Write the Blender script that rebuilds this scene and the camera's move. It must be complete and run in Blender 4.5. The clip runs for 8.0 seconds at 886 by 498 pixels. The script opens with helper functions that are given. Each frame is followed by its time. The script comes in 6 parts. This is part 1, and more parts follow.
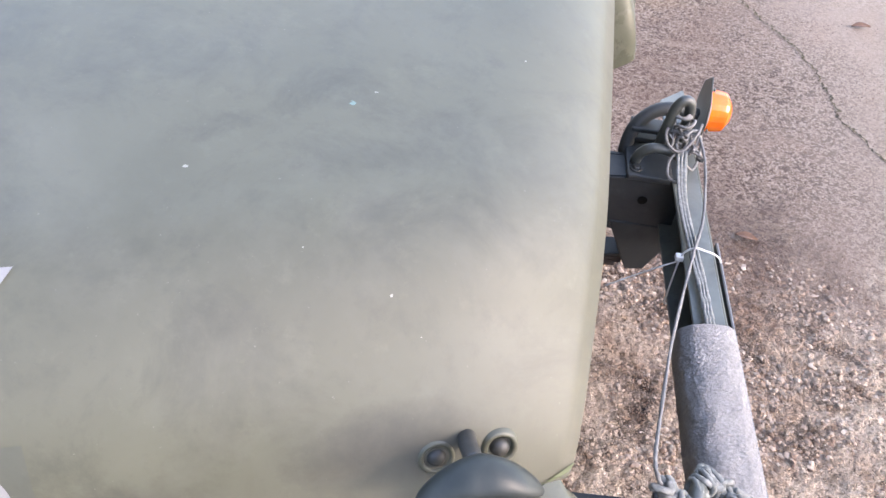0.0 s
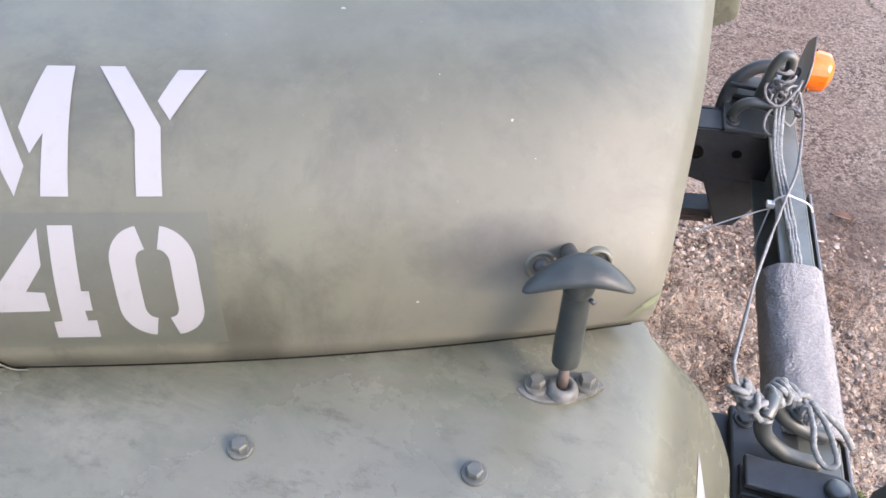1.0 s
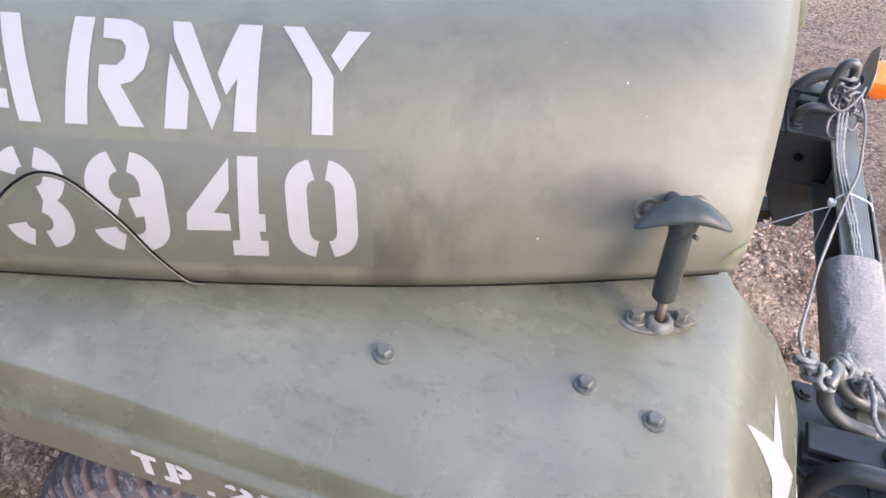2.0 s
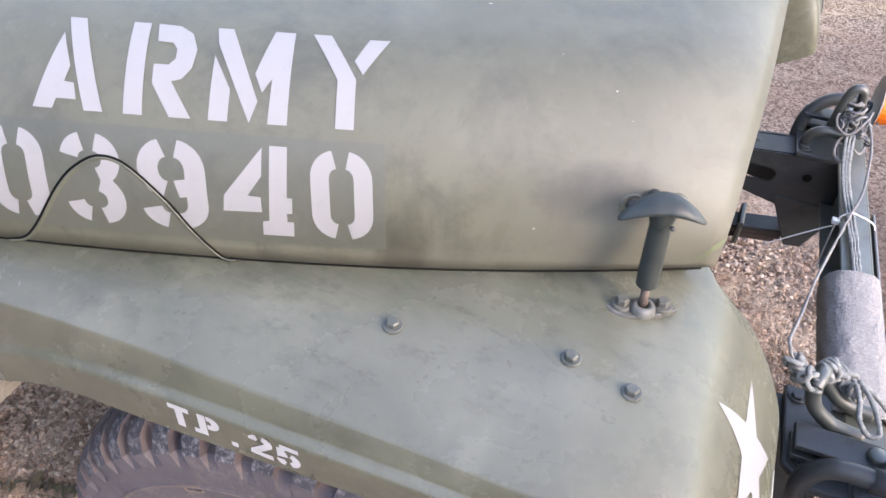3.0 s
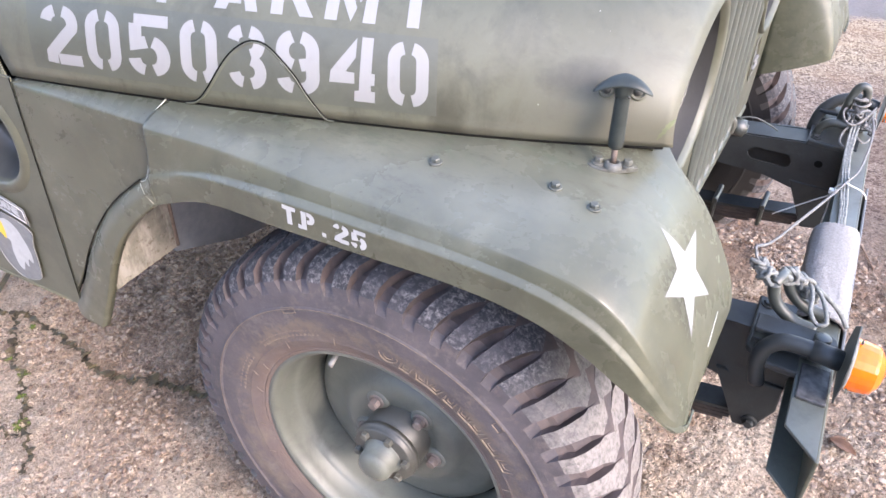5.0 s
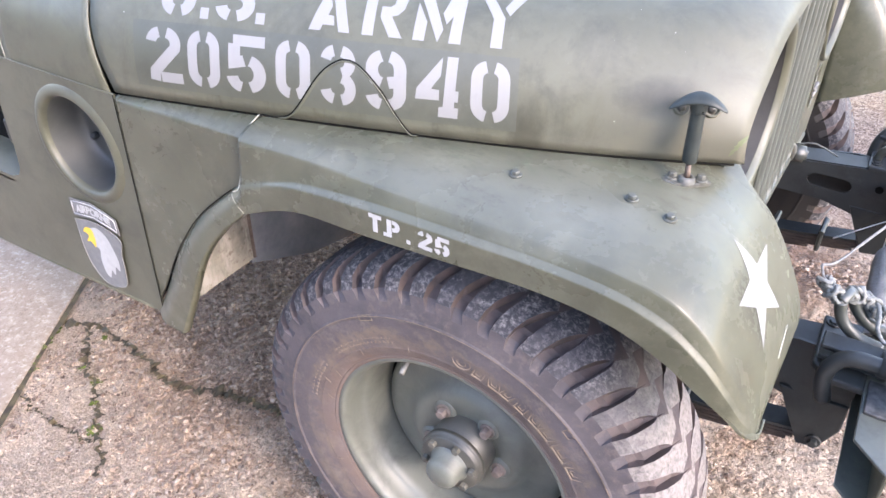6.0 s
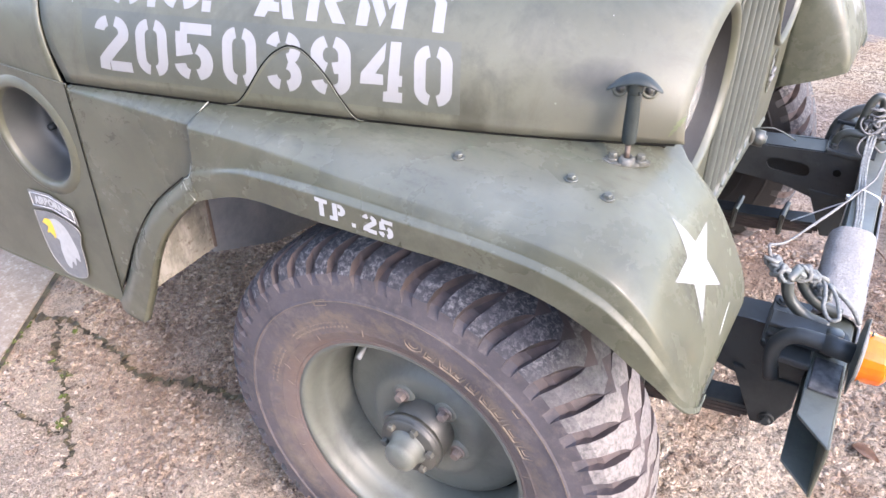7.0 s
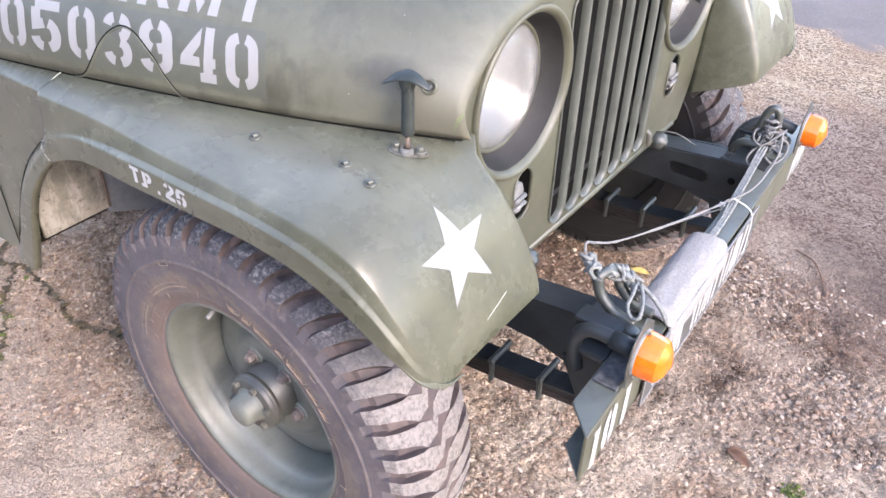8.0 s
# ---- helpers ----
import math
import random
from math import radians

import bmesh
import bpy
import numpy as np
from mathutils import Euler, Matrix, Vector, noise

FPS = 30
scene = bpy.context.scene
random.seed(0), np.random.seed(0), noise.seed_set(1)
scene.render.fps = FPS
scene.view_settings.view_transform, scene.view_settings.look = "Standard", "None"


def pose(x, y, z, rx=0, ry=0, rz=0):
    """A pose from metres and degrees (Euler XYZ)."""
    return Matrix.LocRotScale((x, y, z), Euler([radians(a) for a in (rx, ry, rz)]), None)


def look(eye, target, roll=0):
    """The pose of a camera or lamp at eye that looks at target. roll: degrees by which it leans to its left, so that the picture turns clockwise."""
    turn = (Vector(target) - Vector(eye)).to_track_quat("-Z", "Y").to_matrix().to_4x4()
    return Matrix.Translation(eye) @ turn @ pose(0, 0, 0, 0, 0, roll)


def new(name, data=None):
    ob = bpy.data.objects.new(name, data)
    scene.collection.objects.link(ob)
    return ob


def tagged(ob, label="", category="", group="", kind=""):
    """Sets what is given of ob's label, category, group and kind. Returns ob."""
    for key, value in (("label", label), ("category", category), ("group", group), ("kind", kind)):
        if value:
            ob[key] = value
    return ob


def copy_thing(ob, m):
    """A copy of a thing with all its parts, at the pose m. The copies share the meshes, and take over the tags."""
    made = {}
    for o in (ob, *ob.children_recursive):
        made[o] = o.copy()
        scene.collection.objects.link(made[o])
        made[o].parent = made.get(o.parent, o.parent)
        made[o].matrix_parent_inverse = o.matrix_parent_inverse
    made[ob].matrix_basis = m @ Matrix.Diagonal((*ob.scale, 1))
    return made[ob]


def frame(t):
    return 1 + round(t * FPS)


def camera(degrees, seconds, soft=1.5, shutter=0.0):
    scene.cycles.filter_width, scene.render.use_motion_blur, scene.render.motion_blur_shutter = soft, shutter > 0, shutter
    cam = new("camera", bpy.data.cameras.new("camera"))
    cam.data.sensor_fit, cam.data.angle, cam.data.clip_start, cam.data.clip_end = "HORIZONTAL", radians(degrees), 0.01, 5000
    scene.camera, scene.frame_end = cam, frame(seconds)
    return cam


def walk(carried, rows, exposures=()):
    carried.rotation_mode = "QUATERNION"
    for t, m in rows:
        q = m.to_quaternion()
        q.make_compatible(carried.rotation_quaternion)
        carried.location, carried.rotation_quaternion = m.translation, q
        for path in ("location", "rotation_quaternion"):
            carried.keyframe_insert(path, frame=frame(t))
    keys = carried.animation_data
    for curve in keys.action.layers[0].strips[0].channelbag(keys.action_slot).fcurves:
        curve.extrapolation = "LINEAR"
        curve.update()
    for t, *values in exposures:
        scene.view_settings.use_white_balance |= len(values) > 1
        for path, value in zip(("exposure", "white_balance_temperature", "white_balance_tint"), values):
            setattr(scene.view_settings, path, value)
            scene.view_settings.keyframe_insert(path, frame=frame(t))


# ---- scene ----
cam = camera(58.1, 8.0)
ROWS = [      # seconds, eye, yaw, pitch, roll
    (0.0, 0.2218, -0.7481, 1.3074, 5.296, -43.614, 5.246),
    (0.5, 0.2512, -0.7963, 1.2844, 10.300, -44.065, 3.790),
    (1.0, 0.2282, -0.8651, 1.2822, 13.439, -44.250, 3.263),
    (1.5, 0.1980, -0.9264, 1.2842, 15.603, -43.837, 2.999),
    (3.0, 0.2389, -1.0286, 1.3215, 20.086, -41.617, 2.752),
    (3.5, 0.3377, -1.0655, 1.3117, 21.977, -40.706, 2.508),
    (4.0, 0.4395, -1.1361, 1.3061, 23.804, -39.977, 2.363),
    (4.5, 0.4566, -1.2295, 1.3104, 25.811, -38.865, 1.963),
    (5.0, 0.4341, -1.3215, 1.3371, 28.173, -37.459, 1.460),
    (6.5, 0.4188, -1.3926, 1.3398, 32.207, -34.813, 0.189),
    (7.0, 0.4751, -1.3785, 1.3343, 30.793, -35.522, 0.136),
    (7.5, 0.5968, -1.3272, 1.3488, 28.527, -36.569, 1.975),
    (8.0, 0.7977, -1.2437, 1.3807, 35.918, -36.786, 1.556),
]
walk(cam, [(t, pose(x, y, z, 90 + pitch, 0, yaw) @ pose(0, 0, 0, 0, 0, roll)) for t, x, y, z, yaw, pitch, roll in ROWS],
     exposures=((0.0, 2.96, 7550, 22.5), (0.5, 3.03, 7550, 22.5), (1.5, 2.97, 7600, 23), (3.0, 2.97, 7600, 23), (3.5, 3.03, 7550, 23), (4.5, 3.12, 7350, 22), (5.0, 3.19, 7300, 22), (6.5, 3.27, 7250, 22), (7.5, 3.19, 7250, 22), (8.0, 3.08, 7250, 22)))

# ---- world and light ----
SUN_AZ, SUN_EL = 20.0, 33.0          # degrees towards the near side from straight ahead of the jeep, and above the ground
world = bpy.data.worlds.new("sky")
scene.world = world
world.use_nodes = True
wn = world.node_tree
sky = wn.nodes.new("ShaderNodeTexSky")
sky.sky_type = "NISHITA"
sky.sun_disc = False
sky.sun_elevation = radians(SUN_EL)
sky.sun_rotation = radians(90 + SUN_AZ)
sky.dust_density = 0.8
wn.links.new(sky.outputs[0], wn.nodes["Background"].inputs[0])
wn.nodes["Background"].inputs[1].default_value = 0.15
sun = new("sun", bpy.data.lights.new("sun", "SUN"))
sun.data.energy = 0.36
sun.data.angle = radians(10.0)
sun.data.color = (1.0, 0.97, 0.93)
sd = Vector((math.cos(radians(SUN_EL)) * math.cos(radians(SUN_AZ)), -math.cos(radians(SUN_EL)) * math.sin(radians(SUN_AZ)), math.sin(radians(SUN_EL))))
sun.matrix_world = look(sd * 20, (0, 0, 0))


# ---- materials ----
class Nodes:
    """Small builder for procedural materials in object coordinates."""

    def __init__(self, name, rough=0.6, metal=0.0, spec=0.5):
        self.m = bpy.data.materials.new(name)
        self.m.use_nodes = True
        self.t = self.m.node_tree
        self.b = self.t.nodes["Principled BSDF"]
        self.b.inputs["Roughness"].default_value = rough
        self.b.inputs["Metallic"].default_value = metal
        self.b.inputs["Specular IOR Level"].default_value = spec
        self.co = self.t.nodes.new("ShaderNodeTexCoord").outputs["Object"]

    def wire(self, a, b):
        self.t.links.new(a, b)

    def noise(self, scale, detail=4.0, rough=0.55, stretch=None, distort=0.0):
        n = self.t.nodes.new("ShaderNodeTexNoise")
        n.inputs["Scale"].default_value = scale
        n.inputs["Detail"].default_value = detail
        n.inputs["Roughness"].default_value = rough
        n.inputs["Distortion"].default_value = distort
        self.wire(self.mapped(stretch), n.inputs["Vector"])
        return n.outputs["Fac"]

    def mapped(self, stretch):
        if stretch is None:
            return self.co
        mp = self.t.nodes.new("ShaderNodeMapping")
        mp.inputs["Scale"].default_value = stretch
        self.wire(self.co, mp.inputs["Vector"])
        return mp.outputs["Vector"]

    def cells(self, scale, feature="F1", out="Distance", stretch=None):
        n = self.t.nodes.new("ShaderNodeTexVoronoi")
        n.feature = feature
        n.inputs["Scale"].default_value = scale
        self.wire(self.mapped(stretch), n.inputs["Vector"])
        return n.outputs[out]

    def ramp(self, fac, *stops):
        r = self.t.nodes.new("ShaderNodeValToRGB")
        els = r.color_ramp.elements
        while len(els) < len(stops):
            els.new(0.5)
        for e, (p, c) in zip(els, stops):
            e.position = p
            e.color = (c, c, c, 1) if isinstance(c, (int, float)) else (*c, 1)
        self.wire(fac, r.inputs["Fac"])
        return r.outputs["Color"]

    def mix(self, fac, a, b, how="MIX"):
        n = self.t.nodes.new("ShaderNodeMix")
        n.data_type = "RGBA"
        n.blend_type = how
        for socket, value in ((n.inputs[0], fac), (n.inputs[6], a), (n.inputs[7], b)):
            if isinstance(value, (int, float)):
                socket.default_value = value
            elif isinstance(value, tuple):
                socket.default_value = (*value, 1)
            else:
                self.wire(value, socket)
        return n.outputs[2]

    def math(self, op, a, b=0.0):
        n = self.t.nodes.new("ShaderNodeMath")
        n.operation = op
        for socket, value in zip(n.inputs, (a, b)):
            if isinstance(value, (int, float)):
                socket.default_value = value
            else:
                self.wire(value, socket)
        return n.outputs[0]

    def axis(self, i):
        n = self.t.nodes.new("ShaderNodeSeparateXYZ")
        self.wire(self.co, n.inputs[0])
        return n.outputs[i]

    def island(self):
        return self.t.nodes.new("ShaderNodeNewGeometry").outputs["Random Per Island"]

    def bump(self, height, strength=0.3, distance=0.002, after=None):
        n = self.t.nodes.new("ShaderNodeBump")
        n.inputs["Strength"].default_value = strength
        n.inputs["Distance"].default_value = distance
        self.wire(height, n.inputs["Height"])
        if after is not None:
            self.wire(after, n.inputs["Normal"])
        self.wire(n.outputs["Normal"], self.b.inputs["Normal"])
        return n.outputs["Normal"]

    def color(self, c):
        if isinstance(c, tuple):
            self.b.inputs["Base Color"].default_value = (*c, 1)
        else:
            self.wire(c, self.b.inputs["Base Color"])

    def rough(self, r):
        self.wire(r, self.b.inputs["Roughness"])


def make_paint(name, base, dusty, dark, rough_lo, rough_hi, gloss=0.47):
    n = Nodes(name)
    big = n.ramp(n.noise(4.5, 6, 0.62, distort=0.5), (0.35, 0.0), (0.66, 1.0))
    col = n.mix(big, base, dusty)
    blot = n.ramp(n.noise(15, 8, 0.72, distort=0.4), (0.47, 0.0), (0.66, 0.75))
    col = n.mix(blot, col, dark)
    rub = n.ramp(n.noise(38, 8, 0.75), (0.57, 0.0), (0.72, 0.22))
    col = n.mix(rub, col, tuple(min(1.0, 1.7 * c + 0.01) for c in dusty))
    speck = n.ramp(n.noise(420, 2, 0.5), (0.74, 0.0), (0.80, 0.3))
    col = n.mix(speck, col, (0.26, 0.26, 0.22))
    n.color(col)
    n.b.inputs["Coat Weight"].default_value = 0.78
    n.b.inputs["Specular IOR Level"].default_value = 0.3
    n.b.inputs["Coat IOR"].default_value = 1.6
    n.wire(n.ramp(n.noise(7, 7, 0.68, distort=0.2), (0.32, gloss - 0.05), (0.68, gloss + 0.07)), n.b.inputs["Coat Roughness"])
    n.rough(n.ramp(n.noise(6, 6, 0.65, distort=0.4), (0.3, rough_lo), (0.7, rough_hi)))
    first = n.bump(n.noise(5, 2, 0.4), 0.22, 0.006)
    n.bump(n.noise(260, 3, 0.6), 0.10, 0.0006, first)
    return n.m


OLIVE_TONES = ((0.058, 0.059, 0.036), (0.081, 0.083, 0.054), (0.038, 0.040, 0.025))
OLIVE = make_paint("olive_paint", *OLIVE_TONES, 0.5, 0.66)


def dirty_paint(name, where):
    """The jeep's olive with grime gathered where the water runs: along the hood line of the fender, or the hood's lower edge."""
    m = make_paint(name, *OLIVE_TONES, 0.5, 0.66, 0.26 if where == "fender" else 0.64)
    n = Nodes(name + "_tmp")
    bpy.data.materials.remove(n.m)
    n.m, n.t = m, m.node_tree
    n.b = n.t.nodes["Principled BSDF"]
    n.co = next(k for k in n.t.nodes if k.type == "TEX_COORD").outputs["Object"]
    old = n.b.inputs["Base Color"].links[0].from_socket
    if where == "fender":
        reach = n.math("ADD", n.math("ADD", n.axis(1), n.math("MULTIPLY", n.axis(0), -0.42)), 0.6125)
        on_top = n.ramp(n.axis(2), (0.84, 0.0), (0.865, 1.0))
        away = n.math("MULTIPLY", n.math("SUBTRACT", 0.032, reach), 8.5)
        near = n.ramp(n.math("ADD", away, n.math("MULTIPLY", n.math("SUBTRACT", n.noise(20, 8, 0.75, (0.6, 1.5, 1), 1.0), 0.5), 2.2)), (0.0, 0.6), (0.60, 0.0))
        # Top painted lighter: beige dust, with the sky's light put into the colour.
        lit_top = n.math("MULTIPLY", on_top, n.ramp(n.math("ADD", n.axis(0), 0.5), (0.38, 0.45), (0.66, 1.0)))
        old = n.mix(n.math("MULTIPLY", n.ramp(n.noise(8, 5, 0.6), (0.3, 0.22), (0.7, 0.52)), lit_top), old, (0.170, 0.166, 0.126))
        col = n.mix(n.math("MULTIPLY", near, on_top), old, (0.036, 0.041, 0.028))
        dirt = n.ramp(n.noise(34, 8, 0.78, (0.7, 1.3, 1)), (0.54, 0.0), (0.68, 0.6))
        col = n.mix(n.math("MULTIPLY", dirt, on_top), col, (0.034, 0.036, 0.024))
        green = n.ramp(n.noise(17, 7, 0.7, (0.5, 1.5, 1), 0.9), (0.56, 0.0), (0.66, 0.55))
        green = n.math("MULTIPLY", n.math("MULTIPLY", green, on_top), n.ramp(away, (0.5, 1.0), (1.4, 0.0)))
        col = n.mix(green, col, (0.055, 0.075, 0.045))
        matte = n.math("MULTIPLY", n.math("MAXIMUM", near, n.math("MAXIMUM", dirt, green)), on_top)
        nose = n.math("MULTIPLY", n.ramp(n.axis(0), (0.19, 0.0), (0.27, 0.62)), n.ramp(n.noise(13, 6, 0.7), (0.30, 0.55), (0.60, 1.0)))
        matte = n.math("MAXIMUM", matte, nose)
        pale = n.ramp(n.noise(11, 8, 0.74, distort=0.3), (0.52, 0.0), (0.68, 0.30))
        col = n.mix(pale, col, (0.18, 0.175, 0.13))
    else:
        low = n.ramp(n.math("ADD", n.math("MULTIPLY", n.math("SUBTRACT", 0.902, n.axis(2)), 16.0), n.math("MULTIPLY", n.math("SUBTRACT", n.noise(30, 7, 0.7, (0.35, 0.35, 1.6)), 0.5), 1.0)), (0.05, 0.0), (0.40, 0.75))
        col = n.mix(low, old, (0.128, 0.122, 0.086))
        streak = n.ramp(n.noise(16, 8, 0.74, (1.6, 1.6, 0.35), 0.5), (0.52, 0.0), (0.68, 0.55))
        streak = n.math("MULTIPLY", streak, n.ramp(n.axis(2), (0.89, 1.0), (0.955, 0.0)))
        col = n.mix(streak, col, (0.034, 0.032, 0.020))
        dirt = n.ramp(n.noise(42, 8, 0.78), (0.55, 0.0), (0.70, 0.45))
        col = n.mix(dirt, col, (0.040, 0.040, 0.027))
        cloud = n.ramp(n.noise(7.5, 7, 0.68, (1, 1, 1), 0.2), (0.48, 0.0), (0.68, 0.3))
        col = n.mix(cloud, col, (0.115, 0.115, 0.088))
        sx = n.math("MULTIPLY", n.math("SUBTRACT", n.axis(0), 0.046), 45.0)
        sx = n.math("ADD", n.math("MULTIPLY", sx, sx), n.math("MULTIPLY", n.math("SUBTRACT", n.noise(30, 7, 0.72, (1, 1, 0.4)), 0.5), 2.4))
        smear = n.math("MULTIPLY", n.ramp(sx, (-0.2, 0.6), (1.3, 0.0)), n.ramp(n.math("ADD", n.axis(2), n.math("MULTIPLY", n.noise(40, 5, 0.7), 0.05)), (0.935, 1.0), (0.985, 0.0)))
        col = n.mix(smear, col, (0.034, 0.031, 0.021))
        # Ragged dark blot on the hood just behind the latch.
        gx, gz = n.math("MULTIPLY", n.math("SUBTRACT", n.axis(0), 0.184), 19.0), n.math("MULTIPLY", n.math("SUBTRACT", n.axis(2), 0.950), 40.0)
        latch_blot = n.math("ADD", n.math("ADD", n.math("MULTIPLY", gx, gx), n.math("MULTIPLY", gz, gz)), n.math("MULTIPLY", n.math("SUBTRACT", n.noise(22, 7, 0.72), 0.5), 1.6))
        latch_blot = n.ramp(latch_blot, (0.0, 0.95), (1.15, 0.0))
        col = n.mix(latch_blot, col, (0.020, 0.021, 0.019))
        matte = n.math("MAXIMUM", n.math("MAXIMUM", smear, n.math("MULTIPLY", latch_blot, 0.7)), n.math("MAXIMUM", streak, n.math("MULTIPLY", low, 0.7)))
        # Front of the side painted lighter, as the sun catches its swell.
        sunlit_front = n.math("ADD", n.axis(0), n.math("MULTIPLY", n.math("SUBTRACT", n.noise(6, 6, 0.65), 0.5), 0.18))
        sunlit_front = n.math("MULTIPLY", n.ramp(sunlit_front, (0.07, 0.0), (0.21, 0.62)), n.ramp(n.axis(2), (0.92, 1.0), (1.01, 0.0)))
        col = n.mix(sunlit_front, col, (0.155, 0.148, 0.114))
        chips = n.ramp(n.noise(120, 2, 0.4), (0.795, 0.0), (0.80, 0.8))
        col = n.mix(chips, col, (0.30, 0.30, 0.26))
        teal = n.ramp(n.noise(60, 2, 0.4, (1, 1.3, 1)), (0.79, 0.0), (0.80, 0.6))
        col = n.mix(teal, col, (0.14, 0.27, 0.25))
    n.color(col)
    full = 0.66 if where == "fender" else 0.75
    n.wire(n.math("SUBTRACT", full, n.math("MULTIPLY", matte, 0.8 * full)), n.b.inputs["Coat Weight"])
    n.b.inputs["Coat IOR"].default_value = 1.66 if where == "fender" else 1.6
    return m


OLIVE_HOOD, OLIVE_FENDER = dirty_paint("hood_paint", "hood"), dirty_paint("fender_paint", "fender")
OLIVE_FRESH = make_paint("fresh_olive_paint", (0.051, 0.055, 0.038), (0.063, 0.067, 0.048), (0.043, 0.046, 0.032), 0.5, 0.62, 0.54)
CHASSIS = make_paint("chassis_paint", (0.017, 0.021, 0.023), (0.032, 0.037, 0.037), (0.010, 0.012, 0.013), 0.4, 0.6)
CHASSIS.node_tree.nodes["Principled BSDF"].inputs["Coat Weight"].default_value = 0.16
CHASSIS_GREEN = make_paint("dark_green_paint", (0.028, 0.034, 0.030), (0.048, 0.055, 0.047), (0.016, 0.019, 0.017), 0.4, 0.55)


def make_grime():
    n = Nodes("mud_splashed_paint", 0.85, 0, 0.2)
    base = n.mix(n.ramp(n.noise(9, 8, 0.75), (0.40, 0.0), (0.60, 1.0)), (0.125, 0.122, 0.105), (0.235, 0.215, 0.18))
    runs = n.ramp(n.noise(26, 8, 0.75, (1.0, 1.0, 0.3)), (0.50, 0.0), (0.64, 0.8))
    col = n.mix(runs, base, (0.34, 0.32, 0.285))
    n.color(n.mix(n.ramp(n.noise(70, 6, 0.7), (0.56, 0.0), (0.66, 0.8)), col, (0.085, 0.062, 0.045)))
    n.bump(n.noise(80, 6, 0.7), 0.6, 0.002)
    return n.m


def make_dark_grime():
    n = Nodes("mud_flecked_dark_paint", 0.7, 0, 0.3)
    col = n.mix(n.ramp(n.noise(7, 7, 0.7), (0.38, 0.0), (0.66, 1.0)), (0.15, 0.165, 0.19), (0.27, 0.275, 0.28))
    col = n.mix(n.ramp(n.noise(60, 7, 0.8), (0.60, 0.0), (0.68, 0.8)), col, (0.24, 0.23, 0.21))
    n.color(col)
    n.bump(n.noise(80, 6, 0.7), 0.4, 0.002)
    return n.m


GRIMY, GRIMY_DARK = make_grime(), make_dark_grime()


def plain(name, base, other, scale, rough, metal=0.0, bump=0.0, size=0.0008):
    n = Nodes(name, rough, metal)
    n.color(n.mix(n.ramp(n.noise(scale, 5, 0.6), (0.35, 0.0), (0.7, 1.0)), base, other))
    if bump:
        n.bump(n.noise(scale * 4, 4, 0.6), bump, size)
    return n.m


def make_white():
    n = Nodes("white_stencil_paint", 0.5)
    n.color(n.mix(n.ramp(n.noise(60, 6, 0.7), (0.55, 0.0), (0.85, 0.6)), (0.222, 0.221, 0.217), (0.18, 0.18, 0.17)))
    n.bump(n.noise(300, 3, 0.6), 0.1, 0.0004)
    return n.m


WHITE = make_white()
# The same white made brighter, putting bounced light on upright faces into the colour.
WHITE_LIT = plain("lit_white_paint", (0.42, 0.42, 0.41), (0.36, 0.36, 0.35), 90, 0.5, 0, 0.1, 0.0004)
NUT = plain("rusty_nut_steel", (0.125, 0.098, 0.086), (0.235, 0.19, 0.165), 60, 0.6, 0.1, 0.3)
BOLT = plain("painted_bolt", (0.060, 0.066, 0.056), (0.105, 0.110, 0.096), 110, 0.42, 0.1, 0.2)
STEEL = plain("dull_bolt_steel", (0.070, 0.071, 0.058), (0.125, 0.123, 0.104), 90, 0.5, 0.1, 0.2)
RUSTY = plain("rusty_steel", (0.085, 0.058, 0.044), (0.155, 0.120, 0.098), 70, 0.7, 0.1, 0.3)
# Near black: dark joints, and the shade of gaps, holes and hollows painted in.
BLACK = plain("shade_black", (0.005, 0.005, 0.005), (0.010, 0.010, 0.009), 30, 1.0)
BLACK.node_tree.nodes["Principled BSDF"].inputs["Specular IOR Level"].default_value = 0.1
SCRATCH = plain("bare_filler", (0.42, 0.41, 0.35), (0.25, 0.25, 0.2), 80, 0.7)
ROPE = plain("grey_cord", (0.12, 0.128, 0.12), (0.25, 0.256, 0.24), 160, 0.85, 0, 0.6, 0.001)
CORD = plain("pale_cord", (0.19, 0.186, 0.178), (0.12, 0.118, 0.115), 220, 0.85, 0, 0.5, 0.001)
PLASTIC = plain("white_plastic_tie", (0.70, 0.70, 0.68), (0.6, 0.6, 0.58), 60, 0.4)
BRASS = plain("dull_valve_metal", (0.17, 0.175, 0.165), (0.25, 0.25, 0.235), 90, 0.5, 0.1)
SEAL = plain("pale_seal", (0.16, 0.16, 0.15), (0.24, 0.23, 0.21), 70, 0.7)
YELLOW = plain("yellow_paint", (0.75, 0.50, 0.06), (0.70, 0.44, 0.05), 80, 0.5)
LEAFY = plain("dry_leaf", (0.085, 0.040, 0.022), (0.16, 0.080, 0.042), 60, 0.7, 0, 0.4)
LEAF_YELLOW = plain("yellow_leaf", (0.52, 0.42, 0.14), (0.36, 0.26, 0.09), 60, 0.6, 0, 0.3)
MOSS = plain("moss", (0.05, 0.075, 0.012), (0.11, 0.13, 0.025), 90, 0.95, 0, 0.6)
GREEN_CHIP = plain("green_undercoat", (0.20, 0.225, 0.13), (0.13, 0.155, 0.09), 90, 0.6)


